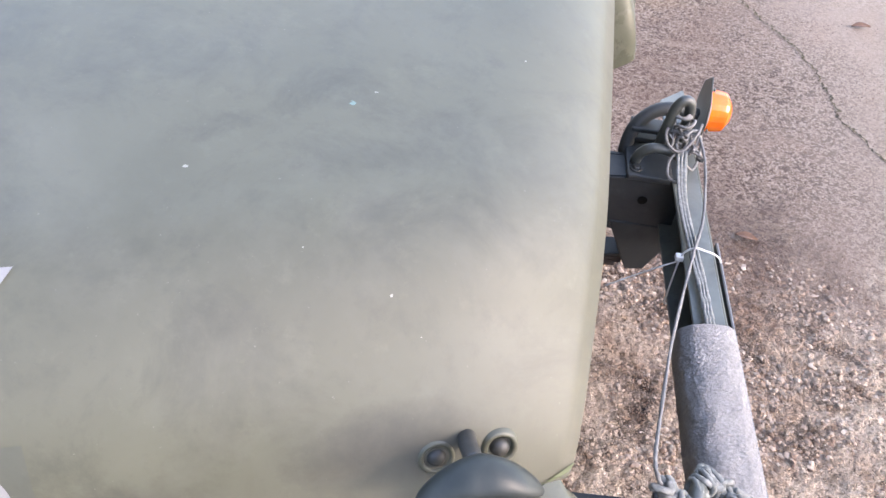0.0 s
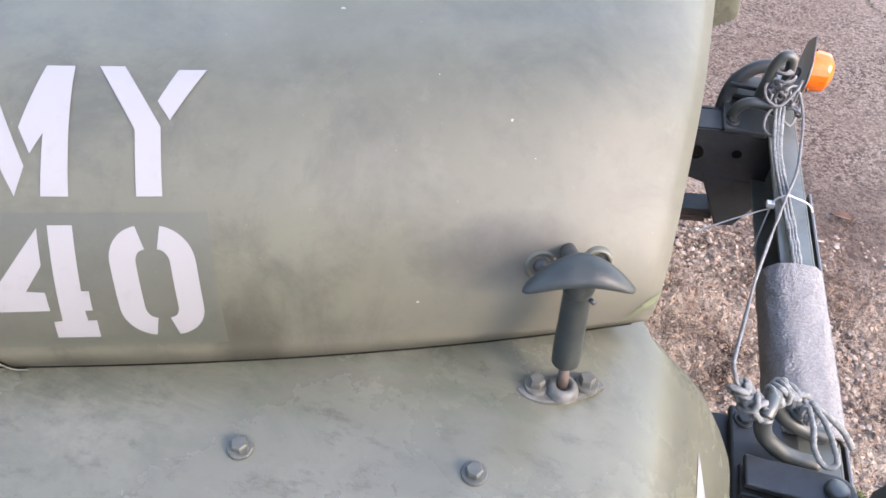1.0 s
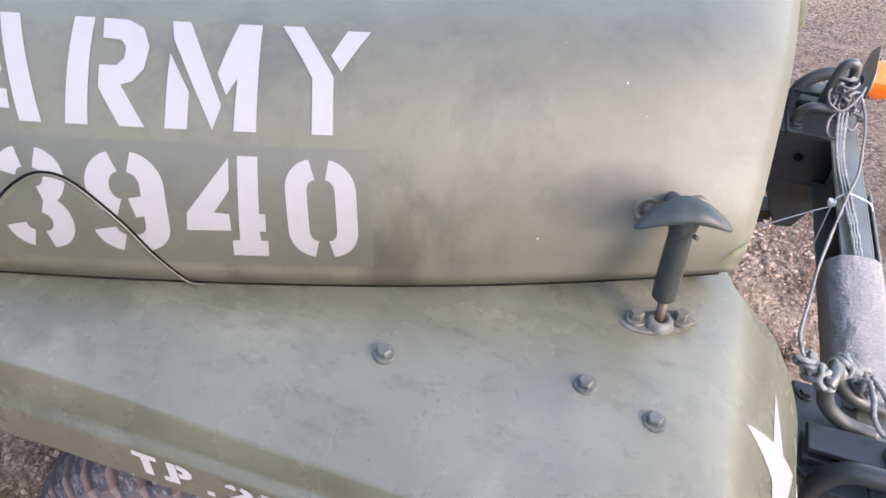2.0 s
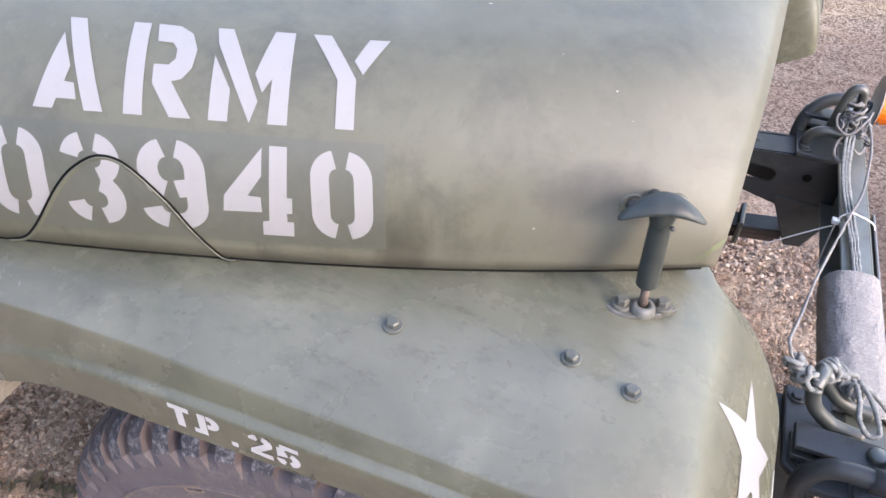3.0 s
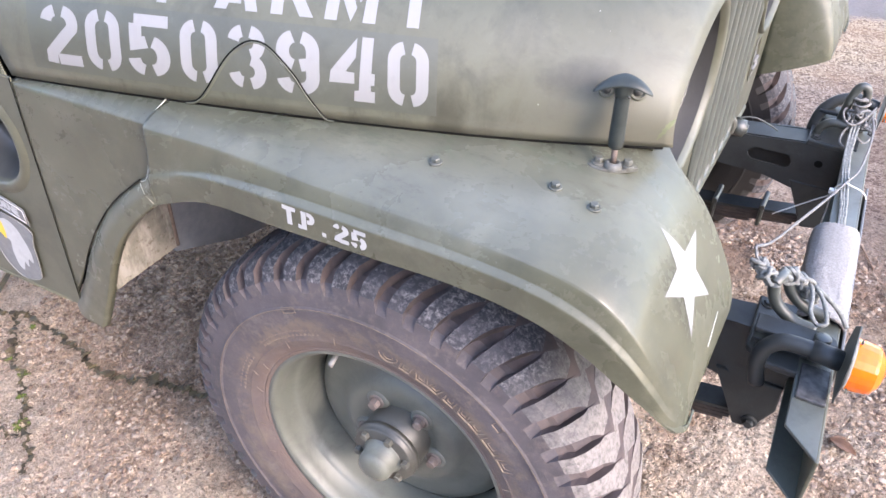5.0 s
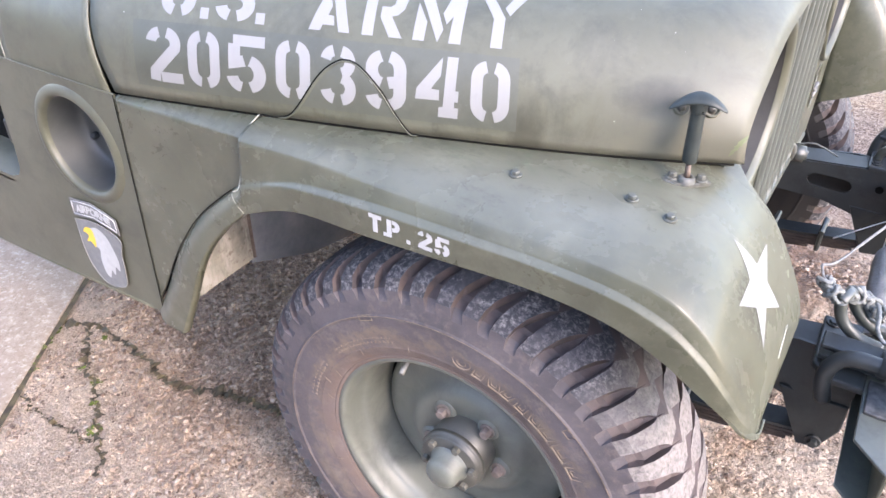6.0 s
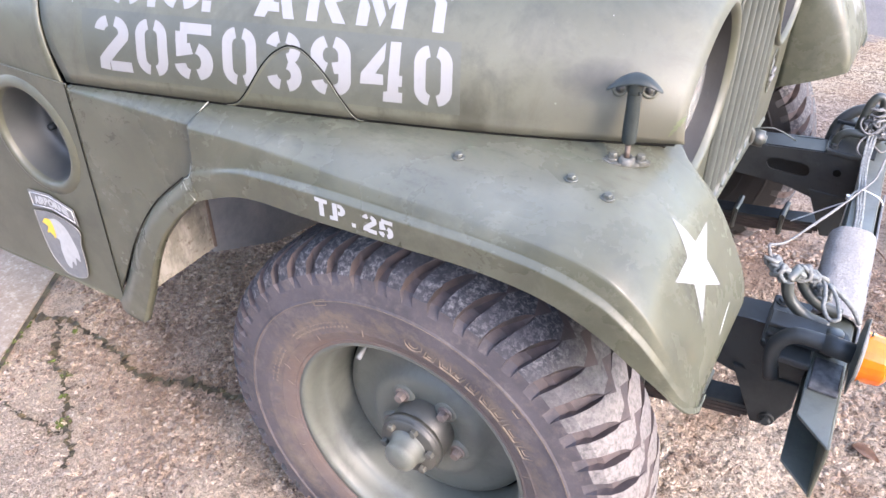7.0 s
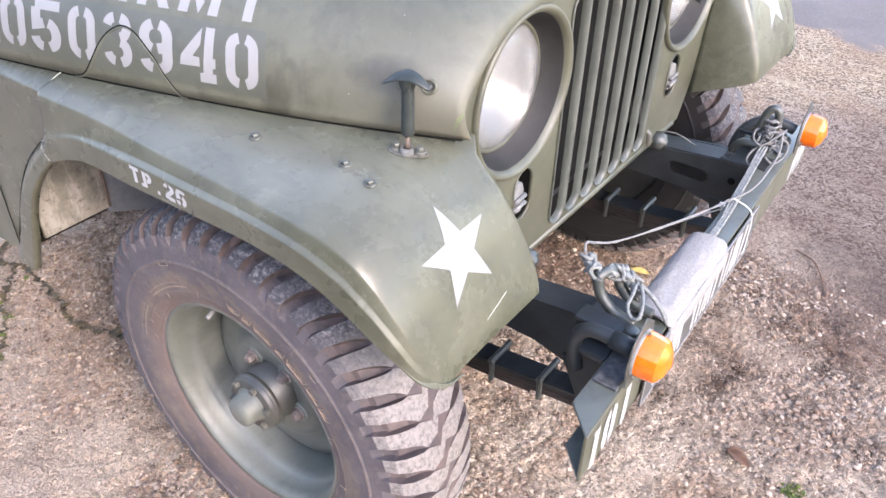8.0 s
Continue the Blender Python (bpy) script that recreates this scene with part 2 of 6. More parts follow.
def make_rubber():
    n = Nodes("worn_tyre_rubber", 0.75)
    col = n.mix(n.ramp(n.noise(9, 6, 0.65), (0.35, 0.0), (0.7, 1.0)), (0.058, 0.052, 0.057), (0.112, 0.096, 0.100))
    col = n.mix(n.ramp(n.noise(55, 6, 0.7), (0.52, 0.0), (0.72, 0.6)), col, (0.165, 0.125, 0.105))
    r = n.math("SQRT", n.math("ADD", n.math("MULTIPLY", n.axis(0), n.axis(0)), n.math("MULTIPLY", n.axis(2), n.axis(2))))
    r = n.math("ADD", r, n.math("MULTIPLY", n.math("SUBTRACT", n.noise(18, 6, 0.7), 0.5), 0.09))
    rust = n.ramp(r, (0.205, 0.7), (0.250, 0.0))
    col = n.mix(rust, col, (0.160, 0.110, 0.083))
    sandy = n.math("MULTIPLY", n.ramp(r, (0.225, 0.0), (0.24, 1.0), (0.262, 1.0), (0.275, 0.0)), n.ramp(n.noise(11, 7, 0.75), (0.42, 0.0), (0.56, 0.55)))
    col = n.mix(sandy, col, (0.205, 0.152, 0.105))
    mud = n.ramp(n.noise(24, 8, 0.78), (0.53, 0.0), (0.66, 0.45))
    col = n.mix(mud, col, (0.20, 0.165, 0.145))
    inner = n.ramp(n.axis(1), (0.02, 0.0), (0.06, 1.0))     # face turned to the chassis: undusted, its deep shade painted in too
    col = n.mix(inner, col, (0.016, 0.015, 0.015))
    n.color(col)
    n.bump(n.noise(120, 7, 0.75), 0.65, 0.002)
    return n.m


def make_tread():
    n = Nodes("dusty_tread_rubber", 0.85)
    speck = n.mix(n.ramp(n.noise(150, 8, 0.78), (0.47, 0.0), (0.66, 1.0)), (0.034, 0.035, 0.043), (0.27, 0.258, 0.255))
    speck = n.mix(n.ramp(n.noise(14, 6, 0.7), (0.44, 0.0), (0.60, 0.8)), speck, (0.052, 0.050, 0.058))
    # Tread turns paler towards its lower +x side, with a ragged edge.
    pale_tone = n.mix(n.ramp(n.noise(120, 7, 0.75), (0.36, 0.0), (0.56, 1.0)), (0.105, 0.095, 0.088), (0.235, 0.212, 0.195))
    low_front = n.math("ADD", n.math("SUBTRACT", n.axis(0), n.axis(2)), n.math("MULTIPLY", n.math("SUBTRACT", n.noise(9, 6, 0.7), 0.5), 0.35))
    n.color(n.mix(n.ramp(n.math("ADD", low_front, 0.5), (0.40, 0.0), (0.60, 0.85)), speck, pale_tone))
    n.bump(n.noise(160, 6, 0.7), 0.6, 0.002)
    return n.m


def make_towel():
    n = Nodes("grey_towelling", 0.95)
    n.color(n.mix(n.ramp(n.noise(260, 4, 0.7), (0.35, 0.0), (0.65, 1.0)), (0.28, 0.268, 0.256), (0.385, 0.372, 0.36)))
    n.bump(n.noise(330, 5, 0.8), 1.0, 0.004)
    n.b.inputs["Specular IOR Level"].default_value = 0.1
    return n.m


GROOVE = plain("muddy_groove_rubber", (0.046, 0.038, 0.041), (0.105, 0.076, 0.068), 22, 0.75, 0, 0.5, 0.0015)
RUBBER, TREAD, TOWEL = make_rubber(), make_tread(), make_towel()


def make_lens():
    n = Nodes("orange_lens", 0.22)
    n.color(n.mix(n.ramp(n.noise(40, 3, 0.5), (0.4, 0.0), (0.7, 1.0)), (0.78, 0.135, 0.003), (0.84, 0.175, 0.006)))
    n.b.inputs["Subsurface Weight"].default_value = 0.3
    n.b.inputs["Subsurface Radius"].default_value = (0.03, 0.012, 0.004)
    n.b.inputs["Subsurface Scale"].default_value = 0.5
    n.b.inputs["Coat Weight"].default_value = 0.5
    n.bump(n.noise(30, 2, 0.5), 0.1, 0.002)
    return n.m


def make_glass():
    n = Nodes("dusty_headlamp_glass", 0.24)
    n.color(n.mix(n.ramp(n.noise(22, 7, 0.72, (1, 1, 0.5), 0.6), (0.38, 0.0), (0.62, 1.0)), (0.40, 0.41, 0.40), (0.62, 0.62, 0.61)))
    n.b.inputs["Transmission Weight"].default_value = 0.86
    n.b.inputs["IOR"].default_value = 1.3
    n.bump(n.noise(14, 3, 0.5, (1, 1, 0.6)), 0.35, 0.006)
    return n.m


ORANGE, GLASS = make_lens(), make_glass()
CHROME = plain("lamp_reflector", (0.62, 0.62, 0.62), (0.50, 0.50, 0.50), 20, 0.22, 1.0)


def zone(n, edge, softness):
    """0 to 1 across a line of the ground, edge = (ax, ay, c): ax*x + ay*y + c, broken up by noise."""
    ax, ay, c = edge
    v = n.math("ADD", n.math("MULTIPLY", n.axis(0), ax), n.math("MULTIPLY", n.axis(1), ay))
    v = n.math("ADD", v, c)
    v = n.math("ADD", v, n.math("MULTIPLY", n.math("SUBTRACT", n.noise(2.2, 5, 0.6), 0.5), 0.8))
    return n.ramp(n.math("ADD", n.math("MULTIPLY", v, 1.0 / softness), 0.5), (0.0, 0.0), (1.0, 1.0))


def spot(n, x, y, r):
    """1 at a place of the ground, fading raggedly to 0 at r metres."""
    dx, dy = n.math("SUBTRACT", n.axis(0), x), n.math("SUBTRACT", n.axis(1), y)
    d = n.math("SQRT", n.math("ADD", n.math("MULTIPLY", dx, dx), n.math("MULTIPLY", dy, dy)))
    d = n.math("ADD", n.math("MULTIPLY", d, 1.0 / r), n.math("MULTIPLY", n.math("SUBTRACT", n.noise(7, 7, 0.7), 0.5), 1.3))
    return n.ramp(d, (0.35, 1.0), (1.0, 0.0))


def make_ground():
    n = Nodes("exposed_aggregate_concrete", 0.9, 0, 0.25)
    plain_co = n.co
    warp = n.t.nodes.new("ShaderNodeTexNoise")
    warp.inputs["Scale"].default_value = 55
    warp.inputs["Detail"].default_value = 3
    n.wire(plain_co, warp.inputs["Vector"])
    add = n.t.nodes.new("ShaderNodeVectorMath")
    add.operation = "MULTIPLY_ADD"
    n.wire(warp.outputs["Color"], add.inputs[0])
    add.inputs[1].default_value = (0.012, 0.012, 0.012)
    n.wire(plain_co, add.inputs[2])
    tone = ((0.10, (0.055, 0.034, 0.024)), (0.28, (0.19, 0.128, 0.088)), (0.40, (0.36, 0.275, 0.20)), (0.52, (0.24, 0.20, 0.168)), (0.64, (0.46, 0.38, 0.30)), (0.74, (0.13, 0.088, 0.066)), (0.90, (0.62, 0.55, 0.47)))
    n.co = add.outputs[0]
    big = n.ramp(n.cells(72, "F1", "Color"), *tone)
    small = n.ramp(n.cells(165, "F1", "Color"), *tone)
    edge = n.cells(72, "DISTANCE_TO_EDGE")
    edge_small = n.cells(165, "DISTANCE_TO_EDGE")
    n.co = plain_co
    crevice = (0.030, 0.020, 0.014)
    isle = n.ramp(n.noise(34, 5, 0.65), (0.46, 0.0), (0.50, 1.0))
    on_big = n.math("MULTIPLY", n.ramp(edge, (0.06, 0.0), (0.17, 1.0)), isle)
    on_small = n.ramp(edge_small, (0.10, 0.0), (0.26, 1.0))
    rocky = n.mix(on_big, n.mix(on_small, crevice, small), big)
    veil = n.math("MULTIPLY", n.ramp(n.noise(5.5, 8, 0.72, distort=0.7), (0.36, 0.0), (0.54, 1.0)), n.ramp(n.noise(95, 7, 0.8), (0.36, 0.0), (0.54, 0.9)))
    rocky = n.mix(veil, rocky, (0.50, 0.42, 0.335))
    brown = n.ramp(n.noise(4.3, 8, 0.74, distort=0.5), (0.49, 0.0), (0.64, 0.75))
    rocky = n.mix(brown, rocky, n.mix(1.0, rocky, (0.62, 0.50, 0.42), "MULTIPLY"))
    rocky = n.mix(1.0, rocky, (1.14, 1.13, 1.13), "MULTIPLY")
    bed = n.math("MULTIPLY", zone(n, (-0.55, -1.0, -0.98), 0.35), n.ramp(n.noise(60, 8, 0.8), (0.36, 0.15), (0.56, 0.85)))
    rocky = n.mix(bed, rocky, n.mix(n.ramp(n.noise(210, 6, 0.8), (0.40, 0.0), (0.58, 1.0)), (0.20, 0.155, 0.122), (0.52, 0.43, 0.35)))
    fine = n.mix(n.ramp(n.noise(190, 6, 0.85), (0.42, 0.0), (0.56, 1.0)), (0.070, 0.048, 0.037), (0.25, 0.198, 0.162))
    grit = n.ramp(n.cells(190, "F1", "Color"), (0.56, 0.0), (0.70, 0.85))
    fine = n.mix(grit, fine, (0.32, 0.265, 0.225))
    dent = n.ramp(n.cells(120, "F1", "Color", (1, 1.1, 1)), (0.30, 0.9), (0.42, 0.0))
    fine = n.mix(dent, fine, (0.060, 0.041, 0.032))
    fine = n.mix(n.ramp(n.noise(2.2, 8, 0.72), (0.44, 0.0), (0.60, 0.85)), fine, n.mix(0.55, fine, (0.135, 0.082, 0.060)))
    light = zone(n, (1.0, -0.05, -1.02), 0.55)
    fine = n.mix(light, fine, n.mix(0.5, fine, (0.42, 0.36, 0.305)))
    rows = n.ramp(n.noise(5, 6, 0.7, (0.3, 2.4, 1)), (0.54, 0.0), (0.64, 0.45))
    fine = n.mix(rows, fine, (0.28, 0.23, 0.195))
    fine = n.mix(1.0, fine, (0.72, 0.71, 0.71), "MULTIPLY")
    sandy = n.math("MULTIPLY", zone(n, (-0.75, 1.0, -1.66), 0.4), n.ramp(n.noise(9, 7, 0.75, (0.6, 1.6, 1)), (0.34, 0.45), (0.60, 1.0)))
    fine = n.mix(sandy, fine, n.mix(1.0, fine, (1.72, 1.74, 1.50), "MULTIPLY"))
    tar = n.mix(n.ramp(n.noise(70, 7, 0.75), (0.38, 0.0), (0.62, 1.0)), (0.088, 0.080, 0.079), (0.124, 0.113, 0.111))
    tar = n.mix(n.ramp(n.noise(3, 6, 0.65), (0.42, 0.0), (0.64, 0.5)), tar, (0.145, 0.131, 0.128))
    fine = n.mix(zone(n, (0.05, 1.0, -2.74), 0.07), fine, tar)
    far = zone(n, (0.35, 1.0, -1.02), 0.5)
    col = n.mix(far, rocky, fine)
    # Damp soil spots; the one at (-0.62, -0.20) paints the jeep's shade.
    damp_shade = n.math("MAXIMUM", n.math("MAXIMUM", spot(n, 0.74, 0.72, 0.38), n.math("MULTIPLY", spot(n, 0.66, 0.38, 0.48), 0.62)), n.math("MULTIPLY", spot(n, -0.62, -0.20, 0.55), 0.8))
    damp_shade = n.math("MAXIMUM", damp_shade, n.math("MAXIMUM", n.math("MULTIPLY", spot(n, 0.30, 0.70, 0.30), 0.9), n.math("MULTIPLY", spot(n, 0.03, 0.42, 0.24), 0.9)))
    col = n.mix(damp_shade, n.mix(1.0, col, (1.66, 1.60, 1.53), "MULTIPLY"), n.mix(1.0, col, (0.80, 0.66, 0.60), "MULTIPLY"))
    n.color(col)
    n.rough(n.ramp(damp_shade, (0.0, 0.9), (1.0, 0.62)))
    lumps = n.math("ADD", n.math("MULTIPLY", on_big, 0.9), n.math("MULTIPLY", on_small, 0.4))
    h = n.math("ADD", n.math("MULTIPLY", lumps, n.math("SUBTRACT", 1.0, far)), n.math("MULTIPLY", n.noise(130, 7, 0.8), 0.9))
    first = n.bump(n.noise(16, 8, 0.75), 0.9, 0.02)
    n.bump(h, 1.0, 0.012, first)
    return n.m


def make_slab():
    n = Nodes("brushed_concrete_slab", 0.9, 0, 0.2)
    col = n.mix(n.ramp(n.noise(30, 7, 0.75), (0.35, 0.0), (0.65, 1.0)), (0.33, 0.258, 0.202), (0.45, 0.365, 0.295))
    col = n.mix(n.ramp(n.noise(2.5, 6, 0.65), (0.45, 0.0), (0.7, 0.6)), col, (0.42, 0.31, 0.235))
    grain = n.ramp(n.noise(190, 5, 0.75, (1, 0.5, 1)), (0.52, 0.0), (0.66, 0.7))
    col = n.mix(grain, col, (0.20, 0.15, 0.112))
    stones = n.math("MULTIPLY", n.ramp(n.cells(150, "F1", "Color"), (0.55, 0.0), (0.68, 0.7)), n.ramp(n.noise(60, 6, 0.7), (0.46, 0.0), (0.58, 1.0)))
    n.color(n.mix(stones, col, (0.56, 0.49, 0.42)))
    n.bump(n.noise(120, 8, 0.8), 1.0, 0.010)
    return n.m


def make_pebble():
    n = Nodes("loose_pebble", 0.85, 0, 0.25)
    c = n.ramp(n.island(), (0.0, (0.060, 0.037, 0.028)), (0.22, (0.150, 0.096, 0.070)), (0.48, (0.270, 0.192, 0.140)), (0.68, (0.200, 0.150, 0.120)), (0.88, (0.37, 0.285, 0.218)), (0.98, (0.42, 0.345, 0.275)), (1.0, (0.12, 0.09, 0.07)))
    n.color(n.mix(n.ramp(n.noise(150, 4, 0.6), (0.4, 0.0), (0.7, 0.35)), c, (0.30, 0.24, 0.185)))
    n.bump(n.noise(300, 3, 0.6), 0.4, 0.001)
    return n.m


GROUND, SLAB, PEBBLE = make_ground(), make_slab(), make_pebble()


# ---- mesh helpers ----
SKEWED = False      # the bumper and all on it sit a little askew


def part(name, bm, material, parent, label="", smooth=True, solid=0.0, bevel=0.0):
    """Links a bmesh as one mesh object under a thing or a part."""
    if SKEWED:
        for v in bm.verts:
            v.co.x -= 0.032 * (v.co.y + 0.42)
            v.co.z -= 0.016 * (v.co.y + 0.42)
    me = bpy.data.meshes.new(name)
    bmesh.ops.recalc_face_normals(bm, faces=bm.faces)
    if solid:
        top = max(bm.faces, key=lambda f: f.calc_center_median().z + 0.01 * f.normal.z ** 2)
        if top.normal.z < -0.05:
            bmesh.ops.reverse_faces(bm, faces=bm.faces)
    bm.to_mesh(me)
    bm.free()
    me.materials.append(material)
    for p in me.polygons:
        p.use_smooth = smooth
    ob = new(name, me)
    ob.parent = parent
    if solid:
        s = ob.modifiers.new("thickness", "SOLIDIFY")
        s.thickness, s.offset = abs(solid), -1.0 if solid > 0 else 1.0
    if bevel:
        b = ob.modifiers.new("edges", "BEVEL")
        b.width, b.segments, b.limit_method, b.angle_limit = bevel, 2, "ANGLE", radians(40)
    if label:
        tagged(ob, label)
    return ob


def empty(name, label, category, group="", at=(0, 0, 0)):
    ob = new(name)
    ob.location = at
    return tagged(ob, label, category, group)


def curve(points, t):
    """Catmull-Rom through points (tuples of any length) at t from 0 to 1."""
    k = len(points) - 1
    f = min(max(t, 0.0), 1.0) * k
    i = min(int(f), k - 1)
    f -= i
    a, b, c, d = points[max(i - 1, 0)], points[i], points[i + 1], points[min(i + 2, k)]
    return tuple(0.5 * (2 * q + (r - p) * f + (2 * p - 5 * q + 4 * r - s) * f * f + (3 * q - p - 3 * r + s) * f ** 3) for p, q, r, s in zip(a, b, c, d))


def at(table, x):
    """Smooth value of a table of (x, value) rows."""
    if x <= table[0][0]:
        return table[0][1]
    for (x0, v0), (x1, v1) in zip(table, table[1:]):
        if x <= x1:
            return v0 + (v1 - v0) * (x - x0) / (x1 - x0)
    return table[-1][1]


def sheet(fn, nu, nv, closed=False):
    bm = bmesh.new()
    rows = [[bm.verts.new(fn(i / nu, j / nv)) for j in range(nv + (0 if closed else 1))] for i in range(nu + 1)]
    for a, b in zip(rows, rows[1:]):
        m = len(a)
        for j in range(m if closed else m - 1):
            k = (j + 1) % m
            bm.faces.new((a[j], a[k], b[k], b[j]))
    return bm


def spin(profile, axis_at, n=48, about="y"):
    """Surface of revolution. profile: (radius, along) rows."""
    bm = bmesh.new()
    rows = []
    for r, s in profile:
        ring = []
        for k in range(n):
            a = 2 * math.pi * k / n
            if about == "y":
                p = (r * math.cos(a), s, r * math.sin(a))
            elif about == "x":
                p = (s, r * math.cos(a), r * math.sin(a))
            else:
                p = (r * math.cos(a), r * math.sin(a), s)
            ring.append(bm.verts.new(Vector(p) + Vector(axis_at)))
        rows.append(ring)
    for a, b in zip(rows, rows[1:]):
        for k in range(n):
            q = (k + 1) % n
            bm.faces.new((a[k], a[q], b[q], b[k]))
    if profile[0][0] < 0.004:
        bm.faces.new(rows[0])
    if profile[-1][0] < 0.004:
        bm.faces.new(rows[-1])
    return bm


def block(x0, x1, y0, y1, z0, z1):
    bm = bmesh.new()
    bmesh.ops.create_cube(bm, size=1.0)
    for v in bm.verts:
        v.co = Vector((x0 + (v.co.x + 0.5) * (x1 - x0), y0 + (v.co.y + 0.5) * (y1 - y0), z0 + (v.co.z + 0.5) * (z1 - z0)))
    return bm


def prism(outline, axis, a, b):
    """Extrudes a flat outline of (p, q) along an axis from a to b."""
    bm = bmesh.new()

    def place(p, q, s):
        return {"x": (s, p, q), "y": (p, s, q), "z": (p, q, s)}[axis]

    low = [bm.verts.new(place(p, q, a)) for p, q in outline]
    high = [bm.verts.new(place(p, q, b)) for p, q in outline]
    bm.faces.new(low)
    bm.faces.new(high)
    for i in range(len(low)):
        j = (i + 1) % len(low)
        bm.faces.new((low[i], low[j], high[j], high[i]))
    return bm


def tube(points, radius, sides=8, smooth_steps=0, twist=0.0, lobes=0):
    """A round bar along a path; lobes give it the look of laid strands."""
    if smooth_steps:
        n = (len(points) - 1) * smooth_steps
        points = [curve(points, i / n) for i in range(n + 1)]
    pts = [Vector(p) for p in points]
    bm = bmesh.new()
    rows, side = [], Vector((0.31, 0.52, 0.79))
    run = 0.0
    for i, p in enumerate(pts):
        d = (pts[min(i + 1, len(pts) - 1)] - pts[max(i - 1, 0)]).normalized()
        side = (side - d * side.dot(d)).normalized()
        other = d.cross(side)
        if i:
            run += (p - pts[i - 1]).length
        ring = []
        for k in range(sides):
            a = 2 * math.pi * k / sides
            r = radius * (1 + (0.22 * math.cos(lobes * (a + run * twist)) if lobes else 0))
            ring.append(bm.verts.new(p + side * r * math.cos(a) + other * r * math.sin(a)))
        rows.append(ring)
    for a, b in zip(rows, rows[1:]):
        for k in range(sides):
            q = (k + 1) % sides
            bm.faces.new((a[k], a[q], b[q], b[k]))
    bm.faces.new(rows[0])
    bm.faces.new(rows[-1])
    return bm


def hex_bolt(at_point, normal, size, height, washer=True):
    """A hexagonal head on a washer, standing on a surface."""
    bm = bmesh.new()
    turn = Vector(normal).to_track_quat("Z", "Y").to_matrix().to_4x4()
    m = Matrix.Translation(at_point) @ turn

    def ring(r, z, k, off=0.0):
        return [bm.verts.new(m @ Vector((r * math.cos(2 * math.pi * i / k + off), r * math.sin(2 * math.pi * i / k + off), z))) for i in range(k)]

    def skin(a, b):
        for i in range(len(a)):
            j = (i + 1) % len(a)
            bm.faces.new((a[i], a[j], b[j], b[i]))

    if washer:
        a, b, c = ring(size * 0.86, -0.003, 20), ring(size * 0.86, 0.0015, 20), ring(size * 0.80, 0.0025, 20)
        skin(a, b), skin(b, c)
        bm.faces.new(c)
    a, b, c = ring(size * 0.58, 0.0, 6), ring(size * 0.58, height * 0.82, 6), ring(size * 0.48, height, 6)
    skin(a, b), skin(b, c)
    bm.faces.new(c)
    return bm


# ---- shared shapes of the jeep's skin (x ahead, y to its left, z up; the front axle is at x = 0) ----
AXLE = 0.347


def hood_half(x):
    return 0.6125 - 0.395 * x - 0.29 * x * x


def hood_base(x):
    return 0.8795 - 0.034 * x - (0.11 * x * x if x < 0 else 0.0)


HOOD_FRONT, HOOD_REAR, SIDE_TOP, CORNER = 0.283, -0.530, 0.900, 0.139


def hood_pt(x, s, lift=0.0):
    """A point of the near half of the hood: s metres up the skin from its lower edge."""
    w, zb = hood_half(x), hood_base(x)
    end = radians(82)
    rise = SIDE_TOP - zb
    if s <= rise:
        k = s / rise
        inn, z, ny, nz = 0.0, zb + rise * k, -1.0, 0.0
    elif s <= rise + CORNER * end:
        a = (s - rise) / CORNER
        inn, z, ny, nz = CORNER * (1 - math.cos(a)), SIDE_TOP + CORNER * math.sin(a), -math.cos(a), math.sin(a)
    else:
        p = s - rise - CORNER * end
        i0 = CORNER * (1 - math.cos(end))
        run = w - i0
        inn, z, ny, nz = i0 + p, SIDE_TOP + CORNER * math.sin(end) + math.tan(radians(8)) * (p - p * p / (2 * run)), -0.14 * (1 - p / run), 1.0
    flare = max(0.0, min(1.0, (x - 0.10) / 0.16))          # the side swells over its lower edge towards the front
    inn -= 0.019 * flare * flare * (3 - 2 * flare) * math.sin(math.pi * min(1.0, (z - zb) / 0.125))
    k = max(0.0, (x - 0.205) / (HOOD_FRONT + 0.002 - 0.205))
    z -= 0.045 * (1 - math.sqrt(max(0.0, 1 - k * k))) * (z - zb) / 0.19
    n = Vector((0, ny, nz)).normalized() * lift
    return Vector((x, -w + inn + n.y, z + n.z))


def hood_text(a, s, lift):
    """Place on the hood for lettering that stands square to its slanting lower edge."""
    inn = hood_pt(a, s).y + hood_half(a)
    return hood_pt(a - 0.42 * inn, s, lift)


def hood_girth(x):
    return SIDE_TOP - hood_base(x) + CORNER * radians(82) + hood_half(x) - CORNER * (1 - math.cos(radians(82)))


def fill(outline, holes, place):
    """A flat sheet with holes; place maps (p, q) to a point."""
    bm = bmesh.new()
    edges = []
    for loop in (outline, *holes):
        vs = [bm.verts.new((p, q, 0)) for p, q in loop]
        edges += [bm.edges.new((vs[i], vs[(i + 1) % len(vs)])) for i in range(len(vs))]
    bmesh.ops.triangle_fill(bm, use_beauty=True, use_dissolve=False, edges=edges)
    for v in bm.verts:
        v.co = Vector(place(v.co.x, v.co.y))
    return bm


def circle(cx, cy, r, n=40, ry=None):
    return [(cx + r * math.cos(2 * math.pi * i / n), cy + (ry or r) * math.sin(2 * math.pi * i / n)) for i in range(n)]


